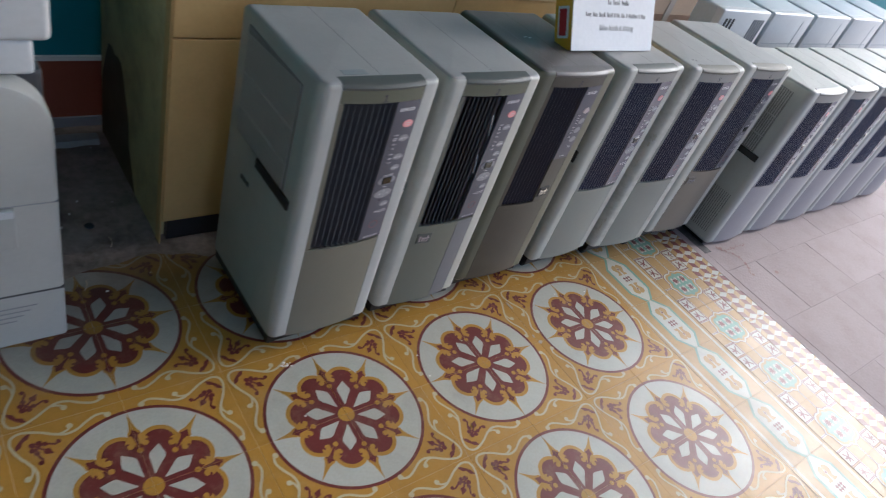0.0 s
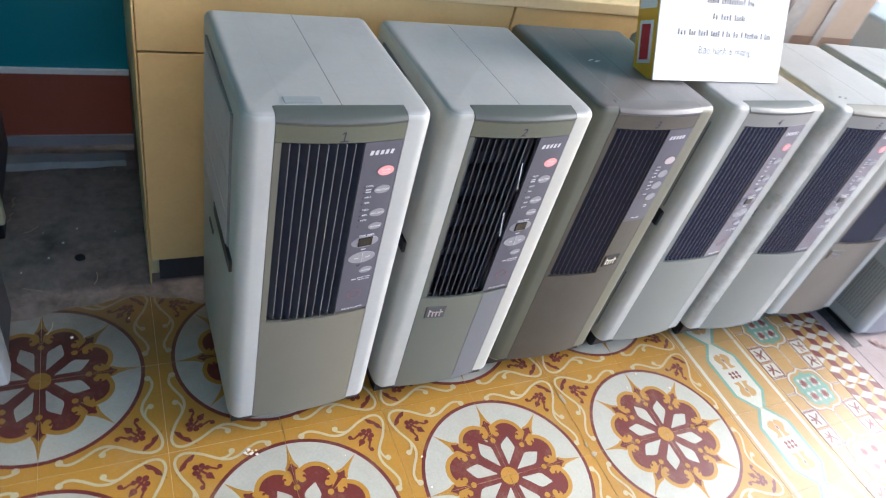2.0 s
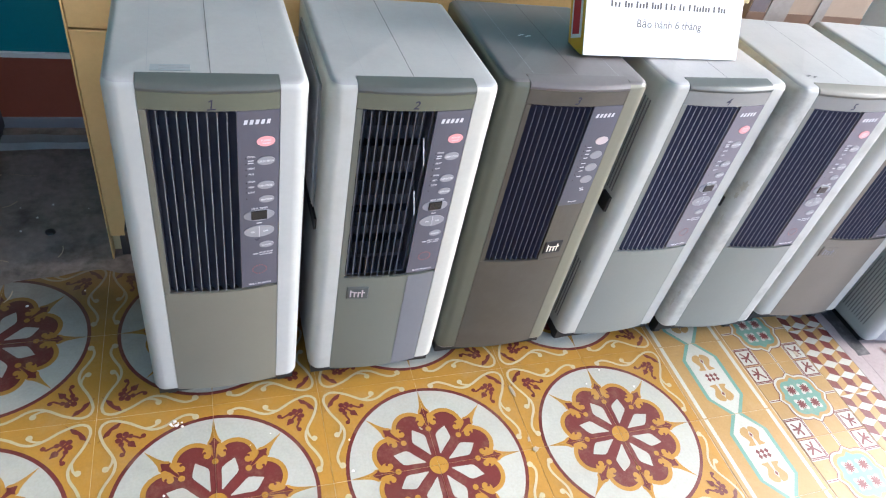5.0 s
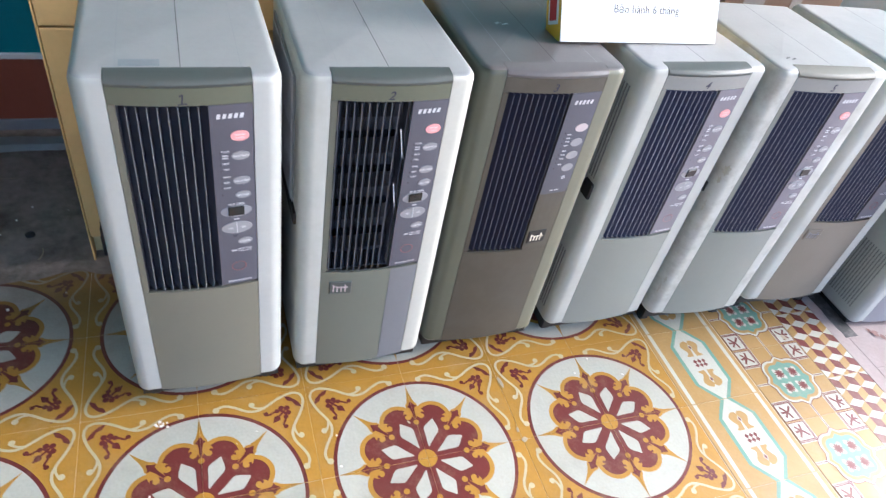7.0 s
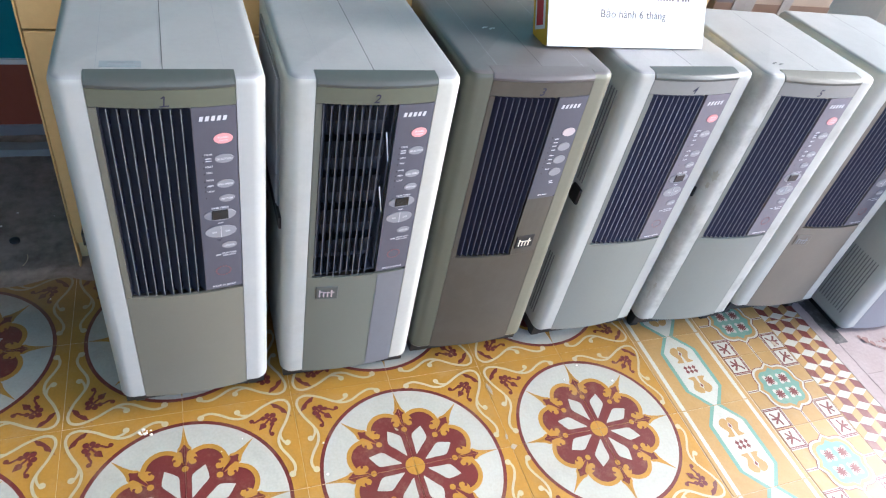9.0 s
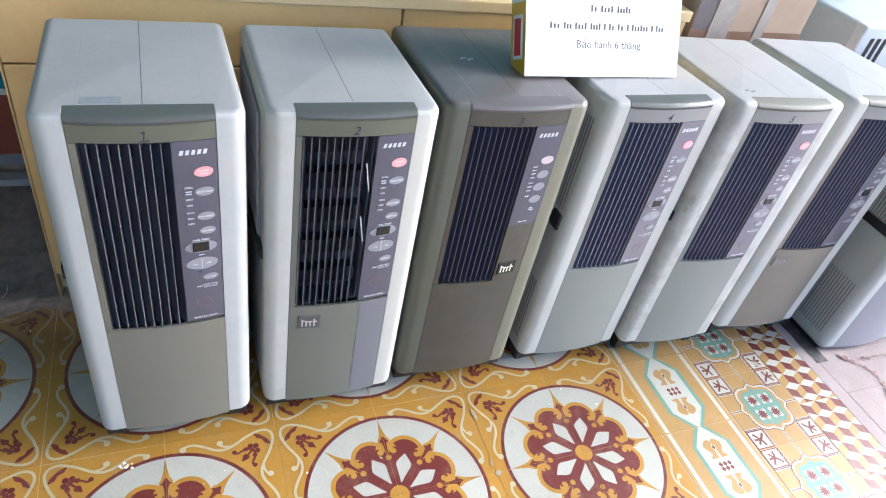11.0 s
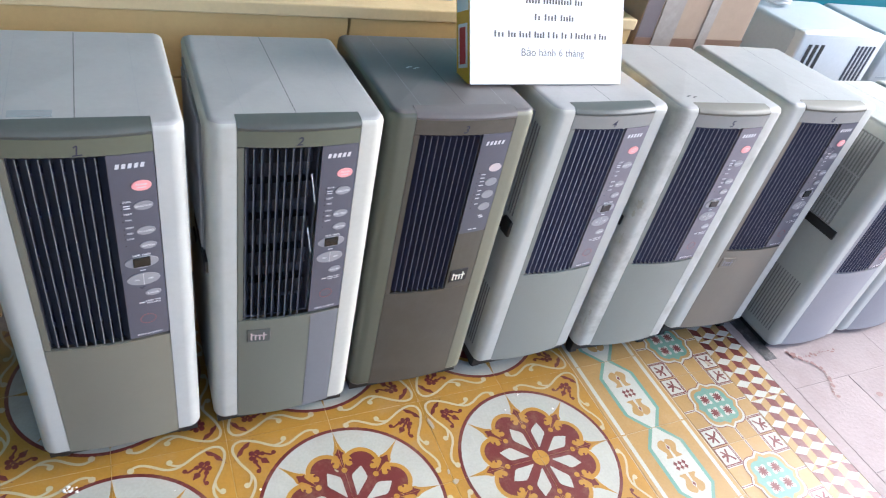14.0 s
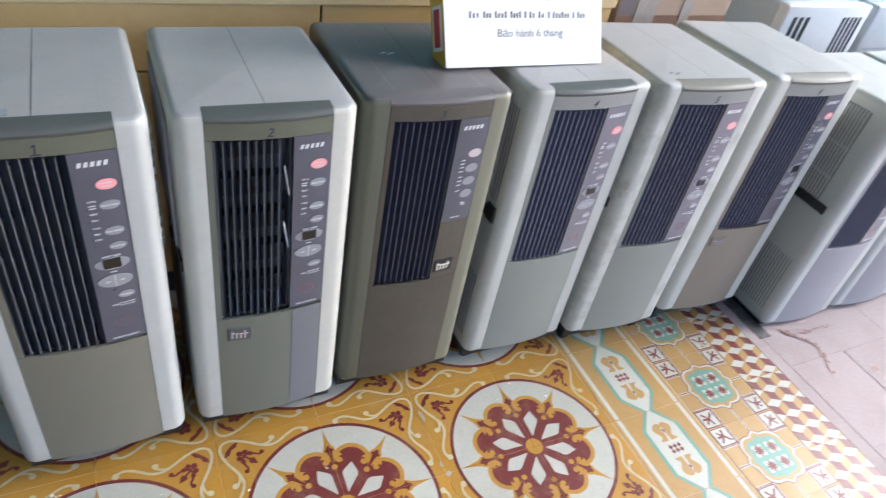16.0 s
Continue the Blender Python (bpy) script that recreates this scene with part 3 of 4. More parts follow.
def ac_unit(x, y, lift, turn, look_of, label, number="", group="row of used air conditioners"):
    """A slim floor-standing air conditioner; x, y is the middle of its front."""
    s = look_of
    H, B = 0.6735, 0.040
    castors = s.get("castors", True)
    root = empty("air_conditioner", label, "air conditioner", pose(x, y, lift, 0, 0, turn), group)
    rings = []
    for z, ins in ((B, 0.004), (B + 0.006, 0.0), (H - 0.011, 0.0), (H - 0.0065, 0.0012), (H - 0.003, 0.0036), (H - 0.0008, 0.0075), (H, 0.012)):
        ring = []
        for px, py in shell_outline(ins):
            drop = FALL * py / DEPTH if z > 0.5 else 0.0
            ring.append((px, py, z - drop))
        rings.append(ring)
    bm = loft(bmesh.new(), rings)
    bm.normal_update()
    for f in bm.faces:
        c = f.calc_center_median()
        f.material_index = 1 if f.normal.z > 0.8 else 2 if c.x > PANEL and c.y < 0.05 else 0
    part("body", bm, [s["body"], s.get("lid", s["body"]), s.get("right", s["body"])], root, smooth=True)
    # lid seams on the top
    for sx, w in ((s.get("seam", 0.002), 0.0005), (-0.074, 0.0003), (0.076, 0.00025)):
        bm = bmesh.new()
        for k in range(8):
            y0, y1 = 0.022 + (DEPTH - 0.036) * k / 8, 0.022 + (DEPTH - 0.036) * (k + 1) / 8
            z0, z1 = (H + 0.0005 - FALL * q / DEPTH for q in (y0, y1))
            bm.faces.new([bm.verts.new(p) for p in ((sx - w, y0, z0), (sx + w, y0, z0), (sx + w, y1, z1), (sx - w, y1, z1))])
        part("lid_seam", bm, SEAM if w > 0.0004 else SEAM_FAINT, root)
    # front panel, made of plates round the grille
    gl, gr, gb, gt = -0.0785, 0.0300, 0.2980, 0.6350
    part("lower_panel", bowed(bmesh.new(), -PANEL + 0.0008, PANEL - 0.0008, B + 0.002, gb - 0.0012), s["panel"], root, smooth=True)
    if s.get("patch"):
        part("panel_patch", bowed(bmesh.new(), 0.0355, PANEL - 0.002, B + 0.003, gb - 0.002, out=0.0006), s["patch"], root, "bluish unfaded strip of the panel")
    band = bowed(bmesh.new(), -PANEL + 0.0008, PANEL - 0.0008, gt + 0.001, 0.6610)
    part("upper_band", band, s["band"], root, smooth=True)
    part("grille_stile", bowed(bmesh.new(), -PANEL + 0.0008, gl, gb, gt, n=2), s["panel"], root)
    # rolled cap from the front edge onto the top
    prof = [(0.0, 0.6615), (-0.0012, 0.6660), (0.001, 0.6695), (0.006, 0.6721), (0.0235, 0.6737), (0.0235, 0.6615), (0.010, 0.6615)]
    bm = bmesh.new()
    n = 10
    cols = []
    for i in range(n + 1):
        px = -PANEL + 0.0006 + (2 * PANEL - 0.0012) * i / n
        cols.append([bm.verts.new((px, (bow(px) if k < 4 or k == 6 else 0) + py, pz)) for k, (py, pz) in enumerate(prof)])
    m = len(prof)
    for a, b in zip(cols, cols[1:]):
        for k in range(m):
            bm.faces.new((a[k], a[(k + 1) % m], b[(k + 1) % m], b[k]))
    bm.faces.new(cols[0][::-1])
    bm.faces.new(cols[-1])
    bmesh.ops.recalc_face_normals(bm, faces=bm.faces)
    part("top_cap", bm, s["cap"], root, smooth=True)
    bm = box_bm(-PANEL, PANEL, 0.0237, 0.0530, 0.650, H)
    for v in bm.verts:
        if v.co.z > 0.66:
            v.co.z = H - FALL * v.co.y / DEPTH
    part("lid_tongue", bm, s.get("lid", s["body"]), root)
    # grille cavity and slats
    bm = bmesh.new()
    add_box(bm, gl, gr, 0.045, 0.050, gb, gt)
    add_box(bm, gl, gl + 0.002, 0.006, 0.045, gb, gt)
    add_box(bm, gr - 0.002, gr, 0.006, 0.045, gb, gt)
    add_box(bm, gl + 0.002, gr - 0.002, 0.006, 0.045, gb, gb + 0.002)
    add_box(bm, gl + 0.002, gr - 0.002, 0.006, 0.045, gt - 0.002, gt)
    part("grille_cavity", bm, s.get("cavity", CAVITY), root)
    count = s.get("slats", 10)
    for k in range(5):
        zz = gb + 0.03 + k * 0.066
        tall = s.get("louvre", 0.004)
        part("inner_louvre", box_bm(gl + 0.004, gr - 0.004, 0.024, 0.042, zz, zz + tall), s.get("louvre_mat", SLAT_BLUE), root)
    tilt = s.get("tilt", 34)
    for k in range(count):
        px = gl + 0.006 + (gr - gl - s.get("gap", 0.014)) * k / (count - 1)
        bm = box_bm(-0.0008, 0.0008, -0.0085, 0.0085, gb + 0.001, gt - 0.003)
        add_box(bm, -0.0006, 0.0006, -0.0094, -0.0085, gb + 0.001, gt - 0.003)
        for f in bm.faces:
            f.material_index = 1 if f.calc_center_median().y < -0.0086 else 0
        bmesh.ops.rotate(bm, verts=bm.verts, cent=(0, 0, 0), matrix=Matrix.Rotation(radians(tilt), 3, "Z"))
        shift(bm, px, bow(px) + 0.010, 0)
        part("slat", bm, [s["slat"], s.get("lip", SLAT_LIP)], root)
    if s.get("links"):      # loose pale linkage rods behind the slats
        for z0 in (0.46, 0.56):
            bm = box_bm(-0.0009, 0.0009, 0.012, 0.0135, -0.026, 0.026)
            bmesh.ops.rotate(bm, verts=bm.verts, cent=(0, 0, 0), matrix=Matrix.Rotation(radians(-9), 3, "Y"))
            part("linkage_rod", shift(bm, gr - 0.007, -0.014, z0), FROST, root)
    # control panel with its buttons
    cb = s.get("control_bottom", 0.3040)
    control = part("control_panel", bowed(bmesh.new(), gr + 0.0006, PANEL - 0.0012, cb, gt + 0.0005, out=0.0008, n=6), s["control"], root, smooth=True)
    if cb > 0.33:
        part("side_panel", bowed(bmesh.new(), gr + 0.0006, PANEL - 0.0012, gb, cb - 0.0006, n=4), s["panel"], root)
    cy = lambda px: -0.0012
    bm = bmesh.new()
    for k in range(5):      # maker's mark as plain slanted bars
        px = 0.0398 + k * 0.0075
        bm.faces.new([bm.verts.new((px + dx + 0.25 * dz, cy(px) - 0.0004, 0.6190 + dz)) for dx, dz in ((0, -0.0036), (0.0046, -0.0036), (0.0046, 0.0036), (0, 0.0036))])
    part("maker_mark", drape(bm), PRINT, control)
    if s.get("simple_controls"):
        ovals = [(0.0700, 0.5695, 0.0125, 0.0078, s["power"]), (0.0695, 0.5405, 0.0120, 0.0080, BUTTON), (0.0690, 0.5145, 0.0120, 0.0080, BUTTON), (0.0685, 0.4885, 0.0120, 0.0080, BUTTON)]
        leds = [(0.050, z) for z in (0.5575, 0.5505, 0.5435, 0.5355, 0.5245, 0.5165, 0.5085, 0.4965)] + [(0.066, 0.4690), (0.068, 0.4650), (0.052, 0.4400), (0.062, 0.4400)]
    else:
        ovals = [(0.0685, 0.5870, 0.0125, 0.0080, s["power"]), (0.0685, 0.5545, 0.0125, 0.0070, BUTTON), (0.0685, 0.5115, 0.0122, 0.0068, BUTTON), (0.0695, 0.4855, 0.0110, 0.0062, BUTTON),
                 (0.0585, 0.4560, 0.0225, 0.0105, BUTTON), (0.0585, 0.4240, 0.0225, 0.0112, BUTTON), (0.0695, 0.3950, 0.0110, 0.0060, BUTTON)]
        leds = [(0.0475, 0.5560), (0.0475, 0.5520), (0.0585, 0.4405), (0.0525, 0.3770)]
    for bx, bz, rx, rz, mt in ovals:
        part("button", drape(disc_y(bmesh.new(), bx, bz, rx, rz, -0.0020, 0.0016)), mt, control)
    for lx, lz in leds:
        part("legend", drape(box_bm(lx - 0.0040, lx + 0.0040, cy(lx) - 0.0005, cy(lx), lz - 0.0007, lz + 0.0007)), PRINT, control)
    for lz in (0.5605, 0.5503, 0.5405, 0.5305, 0.5175, 0.5085, 0.5005, 0.4885):
        part("lamp", drape(disc_y(bmesh.new(), 0.0410, lz, 0.0009, 0.0009, -0.0014, 0.0008, 8)), BLACK, control)
    if not s.get("simple_controls"):
        part("display", drape(box_bm(0.0470, 0.0700, cy(0.055) - 0.0028, cy(0.055), 0.4485, 0.4650, bev=0.0008, seg=1)), LCD, control, "small dark digital display")
        for body_text, px, pz, sz in s["words"]:
            part("lettering", drape(shift(text_bm(body_text, sz, bold=0.00012), px, -0.0027, pz)), PRINT, control, "small white capital lettering")
        part("divider", drape(box_bm(0.0581, 0.0588, -0.0026, -0.0020, 0.4135, 0.4345)), PRINT, control)
        bm = bmesh.new()
        for k in range(16):
            a = 2 * math.pi * k / 16
            px, pz = 0.0585 + 0.0108 * math.cos(a), 0.3425 + 0.0092 * math.sin(a)
            add_box(bm, px - 0.0011, px + 0.0011, cy(px) - 0.0005, cy(px), pz - 0.0009, pz + 0.0009)
        part("red_ring", drape(bm), RED_PRINT, control, "ring of red dashes")
    if s.get("badge"):
        bx, bz, mt = s["badge"]
        badge = part("badge", drape(box_bm(bx - 0.0195, bx + 0.0195, -0.0022, 0.001, bz - 0.0150, bz + 0.0150, bev=0.0018, seg=2)), s.get("badge_base", CAP), root, "small raised square badge")
        bm = bmesh.new()
        for k, hh in enumerate((0.0165, 0.0125, 0.0125, 0.0175)):
            px = bx - 0.0135 + k * 0.0068
            add_box(bm, px, px + 0.0024, -0.0028, -0.0021, bz - 0.0090, bz - 0.0090 + hh)
            add_box(bm, px + 0.0025, px + 0.0060, -0.0028, -0.0021, bz + 0.0010 + 0.0015 * (k == 0), bz + 0.0030 + 0.0015 * (k == 0))
        part("badge_mark", drape(bm), mt, badge)
    if number:
        if number == "1":       # a pen stroke with a short flag and a foot
            bm = bmesh.new()
            for (xa, za), (xb, zb) in (((-0.0030, 0.6500), (0.0012, 0.6530)), ((0.0012, 0.6530), (-0.0005, 0.6392)), ((-0.0055, 0.6385), (0.0060, 0.6398))):
                d = math.hypot(xb - xa, zb - za)
                ox, oz = -(zb - za) / d * 0.0009, (xb - xa) / d * 0.0009
                bm.faces.new([bm.verts.new((px, -0.0008, pz)) for px, pz in ((xa + ox, za + oz), (xa - ox, za - oz), (xb - ox, zb - oz), (xb + ox, zb + oz))])
        else:
            bm = shift(text_bm(number, 0.019, bold=0.0002), -0.002, -0.0008, 0.6455, slant=0.25)
        part("handwritten_number", drape(bm), INK, root, "number in blue marker pen")
    # left side: fine vent ribs, a dark slot and a finger hole
    bm = bmesh.new()
    for k in range(26):
        yy = 0.060 + k * 0.0082
        add_box(bm, -W2 - 0.0052, -W2 + 0.001, yy, yy + 0.0034, 0.416, 0.640 - 0.0006 * k)
    part("side_vent", bm, s.get("side", s["body"]), root)
    # the default darker grey puts the shade behind the ribs into the recess
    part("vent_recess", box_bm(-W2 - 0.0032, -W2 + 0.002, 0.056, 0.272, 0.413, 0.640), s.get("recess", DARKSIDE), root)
    for z0, z1 in ((0.47, 0.474), (0.545, 0.549)):
        part("vent_rail", box_bm(-W2 - 0.0056, -W2 + 0.001, 0.058, 0.270, z0, z1), s.get("side", s["body"]), root)
    part("side_slot", box_bm(-W2 - 0.0045, -W2 + 0.002, 0.028, 0.170, 0.388, 0.410), BLACK, root, "dark slot in the side")
    part("finger_hole", box_bm(-W2 - 0.0026, -W2 + 0.002, 0.190, 0.230, 0.318, 0.329, bev=0.003), SEAM, root)
    bm = bmesh.new()
    for k in range(10):
        zz = 0.40 + k * 0.022
        add_box(bm, W2 - 0.001, W2 + 0.0075, 0.09, 0.26, zz, zz + 0.012)
    part("side_vent", bm, s["body"], root)
    part("base_plate", box_bm(-W2 + 0.006, W2 - 0.006, 0.016, DEPTH - 0.006, 0.014 if castors else 0.0005 - lift, B + 0.004), BLACK, root)
    for px in (-W2 + 0.026, W2 - 0.026) if castors else ():
        for py in (0.040, DEPTH - 0.035):
            bm = bmesh.new()
            bmesh.ops.create_cone(bm, cap_ends=True, segments=20, radius1=0.0135, radius2=0.0135, depth=0.020)
            bmesh.ops.bevel(bm, geom=[e for e in bm.edges if abs(e.verts[0].co.z - e.verts[1].co.z) < 1e-6], offset=0.003, segments=2, affect="EDGES")
            bmesh.ops.rotate(bm, verts=bm.verts, cent=(0, 0, 0), matrix=Matrix.Rotation(radians(90), 3, "Y"))
            c = part("castor", shift(bm, px, py, 0.0135 - lift), CASTOR, root, smooth=True)
            part("castor_fork", box_bm(px - 0.005, px + 0.005, py - 0.006, py + 0.010, 0.010, 0.036), CASTOR, c)
    spans = [(0.075, 0.245)] + ([(0.430, 0.625)] if s.get("tall_ribs") else [])
    for k in range(s.get("ribs", 0)):
        for z0, z1 in spans:
            bm = box_bm(-W2 - 0.0012, -W2 + 0.002, 0.030 + 0.0085 * k, 0.0322 + 0.0085 * k, z0, z1)
            part("side_rib", bm, RIB, root)
    if s.get("foam"):
        part("foam_pad", box_bm(-W2 - 0.0055, -W2 + 0.002, 0.022, 0.050, 0.385, 0.420, bev=0.002), BLACK, root, "black foam pad")
    if s.get("scuff"):
        sx, sy, tone = s["scuff"]
        bm = bmesh.new()
        for k in range(4):
            cx, cy2 = sx + 0.006 * k, sy + 0.004 * math.sin(2.1 * k)
            ring = [(cx + (0.0045 if k % 2 else 0.003) * math.cos(a), cy2 + 0.0018 * math.sin(a) * (1 + 0.4 * math.sin(3 * a))) for a in (0.7 * i for i in range(9))]
            bm.faces.new([bm.verts.new((px, py, H + 0.0008 - FALL * py / DEPTH)) for px, py in ring])
        part("scuff", bm, BLACK if tone == "BLACK" else FROST, root, "scuff mark on the lid")
    if s.get("smudge"):     # brownish smudges on the rounded cheek
        for cz, ca, rz, ra in s["smudge"]:
            ringp = []
            for k in range(12):
                wob = 1 + 0.35 * math.sin(3.1 * k + 9 * cz)
                t, z = ca + ra * wob * math.cos(0.5236 * k), cz + rz * wob * math.sin(0.5236 * k)
                ringp.append((-W2 + 0.021 - 0.0215 * math.sin(t), 0.024 - 0.0245 * math.cos(t), z))
            bm = bmesh.new()
            bm.faces.new([bm.verts.new(p) for p in ringp])
            bmesh.ops.recalc_face_normals(bm, faces=bm.faces)
            part("smudge", bm, SMUDGE, root, "brownish greasy smudge")
    if s.get("sticker"):
        bm = box_bm(-0.070, -0.022, 0.030, 0.047, H - 0.006, H)
        for v in bm.verts:
            v.co.z += 0.0007 - FALL * v.co.y / DEPTH
        sticker = part("sticker", bm, STICKER, root, "small silver warning sticker")
        for py in (0.0345, 0.0385, 0.0425):
            zz = H + 0.0008 - FALL * py / DEPTH
            part("text_bar", box_bm(-0.060, -0.024 - 0.006 * (py > 0.04), py - 0.0008, py + 0.0008, zz - 0.0004, zz + 0.0002), SEAM_FAINT, sticker)
    return root


WORDS = [("SELECTION", 0.0685, 0.5545, 0.0042), ("FAN SPEED", 0.0685, 0.5115, 0.0042), ("RHYTHM", 0.0695, 0.4855, 0.0040), ("24HR TIMER", 0.0590, 0.4700, 0.0046),
         ("ON", 0.049, 0.4240, 0.0042), ("OFF", 0.068, 0.4240, 0.0042), ("LOUVER", 0.0695, 0.3950, 0.0040), ("MADE IN JAPAN", 0.0585, 0.3115, 0.0050),
         ("POWER", 0.0685, 0.5892, 0.0040), ("ON/OFF", 0.0685, 0.5845, 0.0032), ("COOL", 0.0480, 0.5635, 0.0040), ("HEAT", 0.0480, 0.5435, 0.0040), ("FAN", 0.0478, 0.5335, 0.0040),
         ("HIGH", 0.0480, 0.5205, 0.0040), ("MED", 0.0480, 0.5105, 0.0040), ("LOW", 0.0480, 0.5010, 0.0040), ("DRAIN TANK", 0.0685, 0.3800, 0.0036), ("INDICATOR", 0.0685, 0.3755, 0.0036)]
base = dict(body=GREY, panel=OLIVE, band=BAND, cap=CAP, slat=SLAT, control=CONTROL, power=BUTTON_RED, words=WORDS, side=SIDE_GREY)
LOOK_1 = dict(base, lid=SHADED_LID, sticker=True, tilt=33, slats=9, gap=0.010)
LOOK_2 = dict(base, seam=-0.003, lid=SHADED_LID, right=CREAM, body=GREY_WARM, panel=GREEN_DARK, patch=PATCH, badge=(-0.0525, 0.2610, BUTTON_PALE), tilt=-24, slats=9, gap=0.022, louvre=0.030, louvre_mat=CAVITY, cavity=LOUVRE, links=True)
LOOK_3 = dict(base, scuff=(-0.045, 0.165, "WHITE"), lid=BRONZE, right=LIT_OLIVE, body=BRONZE_OLIVE, panel=DARK_BROWN, band=DARK_BROWN, cap=BRONZE, slat=SLAT_DARK, simple_controls=True, control_bottom=0.4320, power=BUTTON_PALE,
              badge=(0.0545, 0.328, BRASS), badge_base=BLACK, side=BRONZE, recess=BRONZE, control=CONTROL, lip=SLAT_LIP_DARK)
LOOK_4 = dict(base, lid=SHADED_LID, ribs=7, foam=True, tall_ribs=True, body=GREY_WARM, panel=GREEN_GREY, band=BAND_GREY, slat=SLAT_BLUE, control=CONTROL_PALE, lip=SLAT_LIP_BLUE)
LOOK_5 = dict(base, smudge=((0.455, 0.75, 0.012, 0.28), (0.430, 0.95, 0.008, 0.16), (0.365, 1.05, 0.014, 0.10), (0.150, 0.85, 0.010, 0.14), (0.120, 1.0, 0.014, 0.10)), body=SCUFFED, lid=SHADED_LID, scuff=(-0.082, 0.048, "BLACK"), panel=GREEN_GREY, band=BAND_GREY, cap=CAP_TAN, slat=SLAT_BLUE, control=CONTROL_PALE, lip=SLAT_LIP_BLUE)
LOOK_6 = dict(base, lid=SHADED_LID, body=GREY_WARM, panel=BROWN_GREY, band=BAND_GREY, cap=CAP_TAN, slat=SLAT_BLUE, badge=(-0.0600, 0.262, BUTTON), badge_base=BROWN_GREY, lip=SLAT_LIP_BLUE)
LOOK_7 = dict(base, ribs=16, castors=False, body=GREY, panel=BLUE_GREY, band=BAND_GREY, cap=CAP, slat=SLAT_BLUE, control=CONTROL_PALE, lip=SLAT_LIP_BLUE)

ac_unit(0.0305, 0.208, 0.0125, 0.7, LOOK_1, "light grey slim air conditioner with olive panel, marked 1", "1")
ac_unit(0.3105, 0.218, 0.0080, 0.1, LOOK_2, "pale grey slim air conditioner with green-grey panel, marked 2", "2")
ac_unit(0.5770, 0.232, 0.0095, -0.3, LOOK_3, "dark bronze slim air conditioner with brown panel, marked 3", "3")
ac_unit(0.8655, 0.232, 0.0115, 0.8, LOOK_4, "pale grey slim air conditioner on black castors, marked 4", "4")
ac_unit(1.1265, 0.211, 0.0160, -3.0, LOOK_5, "scuffed pale grey slim air conditioner, marked 5", "5")
ac_unit(1.4060, 0.210, 0.0190, -2.8, LOOK_6, "pale grey slim air conditioner with brown panel", "6")
for k in range(6):
    ac_unit(1.7175 + 0.268 * k, 0.126, -0.026, -1.0, LOOK_7, "grey slim air conditioner with bluish panel on concrete", group="row of used air conditioners")

# ---- sign box on the units ----
sign = empty("display_carton", "yellow carton leaning back with a white paper notice on it", "carton", pose(0.617, 0.323, 0.6835, -28, 0, 0))
carton_box = part("carton", box_bm(0.002, 0.309, 0.0005, 0.055, 0.001, 0.262, bev=0.002), BOX_YEL, sign, "yellow printed cardboard carton")
part("carton_print", box_bm(0.0014, 0.0026, 0.012, 0.045, 0.028, 0.100), PAPER, carton_box)
part("carton_print", box_bm(0.0010, 0.0022, 0.018, 0.040, 0.034, 0.094), BOX_RED, carton_box)
part("carton_print", box_bm(0.0014, 0.0026, 0.008, 0.050, 0.120, 0.200, bev=0.0005), PAPER, carton_box)
part("carton_print", box_bm(0.0010, 0.0022, 0.014, 0.044, 0.140, 0.190), BOX_RED, carton_box)
paper = part("paper", box_bm(0.0, 0.313, -0.0022, 0.0, 0.0, 0.266), PAPER, sign, "white paper notice")


def bars(px, pz, widths, height, gap, parent):
    """A line of unreadable words: each word a run of narrow upright bars."""
    total = sum(widths) + gap * (len(widths) - 1)
    x0 = px - total / 2
    for w in widths:
        bm = bmesh.new()
        n = max(1, round(w / 0.0062))
        for k in range(n):
            xa = x0 + w * k / n
            tall = height * (1.0 if k % 3 == 0 else 0.72)
            add_box(bm, xa + 0.0008, xa + 0.0042, -0.0026, -0.0021, pz - height / 2, pz - height / 2 + tall)
        part("text_bar", bm, INK_BLACK, parent)
        x0 += w + gap


part("lettering", shift(text_bm("B\u1ea3o h\u00e0nh 6 th\u00e1ng", 0.0185), 0.163, -0.0027, 0.053), INK_BLACK, paper, "black printed words on the notice")
bars(0.161, 0.083, (0.021, 0.017, 0.025, 0.022, 0.005, 0.013, 0.014, 0.005, 0.036, 0.005, 0.018), 0.0105, 0.0052, paper)
bars(0.164, 0.112, (0.014, 0.027, 0.029), 0.0105, 0.006, paper)
bars(0.164, 0.139, (0.030, 0.060, 0.018), 0.0105, 0.005, paper)
bars(0.164, 0.167, (0.040, 0.052), 0.0105, 0.006, paper)

# ---- yellow counter behind ----
counter = empty("counter", "yellow painted wooden counter with a black plinth", "counter", pose(0, 0.62, 0))
part("front_panel", box_bm(-0.192, 0.494, 0.0, 0.03, 0.070, 0.546, bev=0.002), WOODY, counter)
part("front_panel", box_bm(-0.192, 0.494, 0.0, 0.03, 0.5495, 0.672, bev=0.002), WOODY, counter)
part("front_panel", box_bm(0.4975, 1.175, 0.0, 0.03, 0.070, 0.672, bev=0.002), WOODY, counter)
part("plinth", box_bm(-0.176, 1.17, 0.012, 0.04, 0.0, 0.070), DARKSKIRT, counter, "black plinth")
part("side_panel", box_bm(-0.196, -0.168, 0.031, 0.50, 0.0, 0.672, bev=0.002), WOODY_SIDE, counter, "olive stained side panel")
part("corner_post", box_bm(-0.197, -0.193, -0.001, 0.031, 0.0, 0.672, bev=0.003), WOODY, counter)
# dark arched patch low on the side panel
stain = bmesh.new()
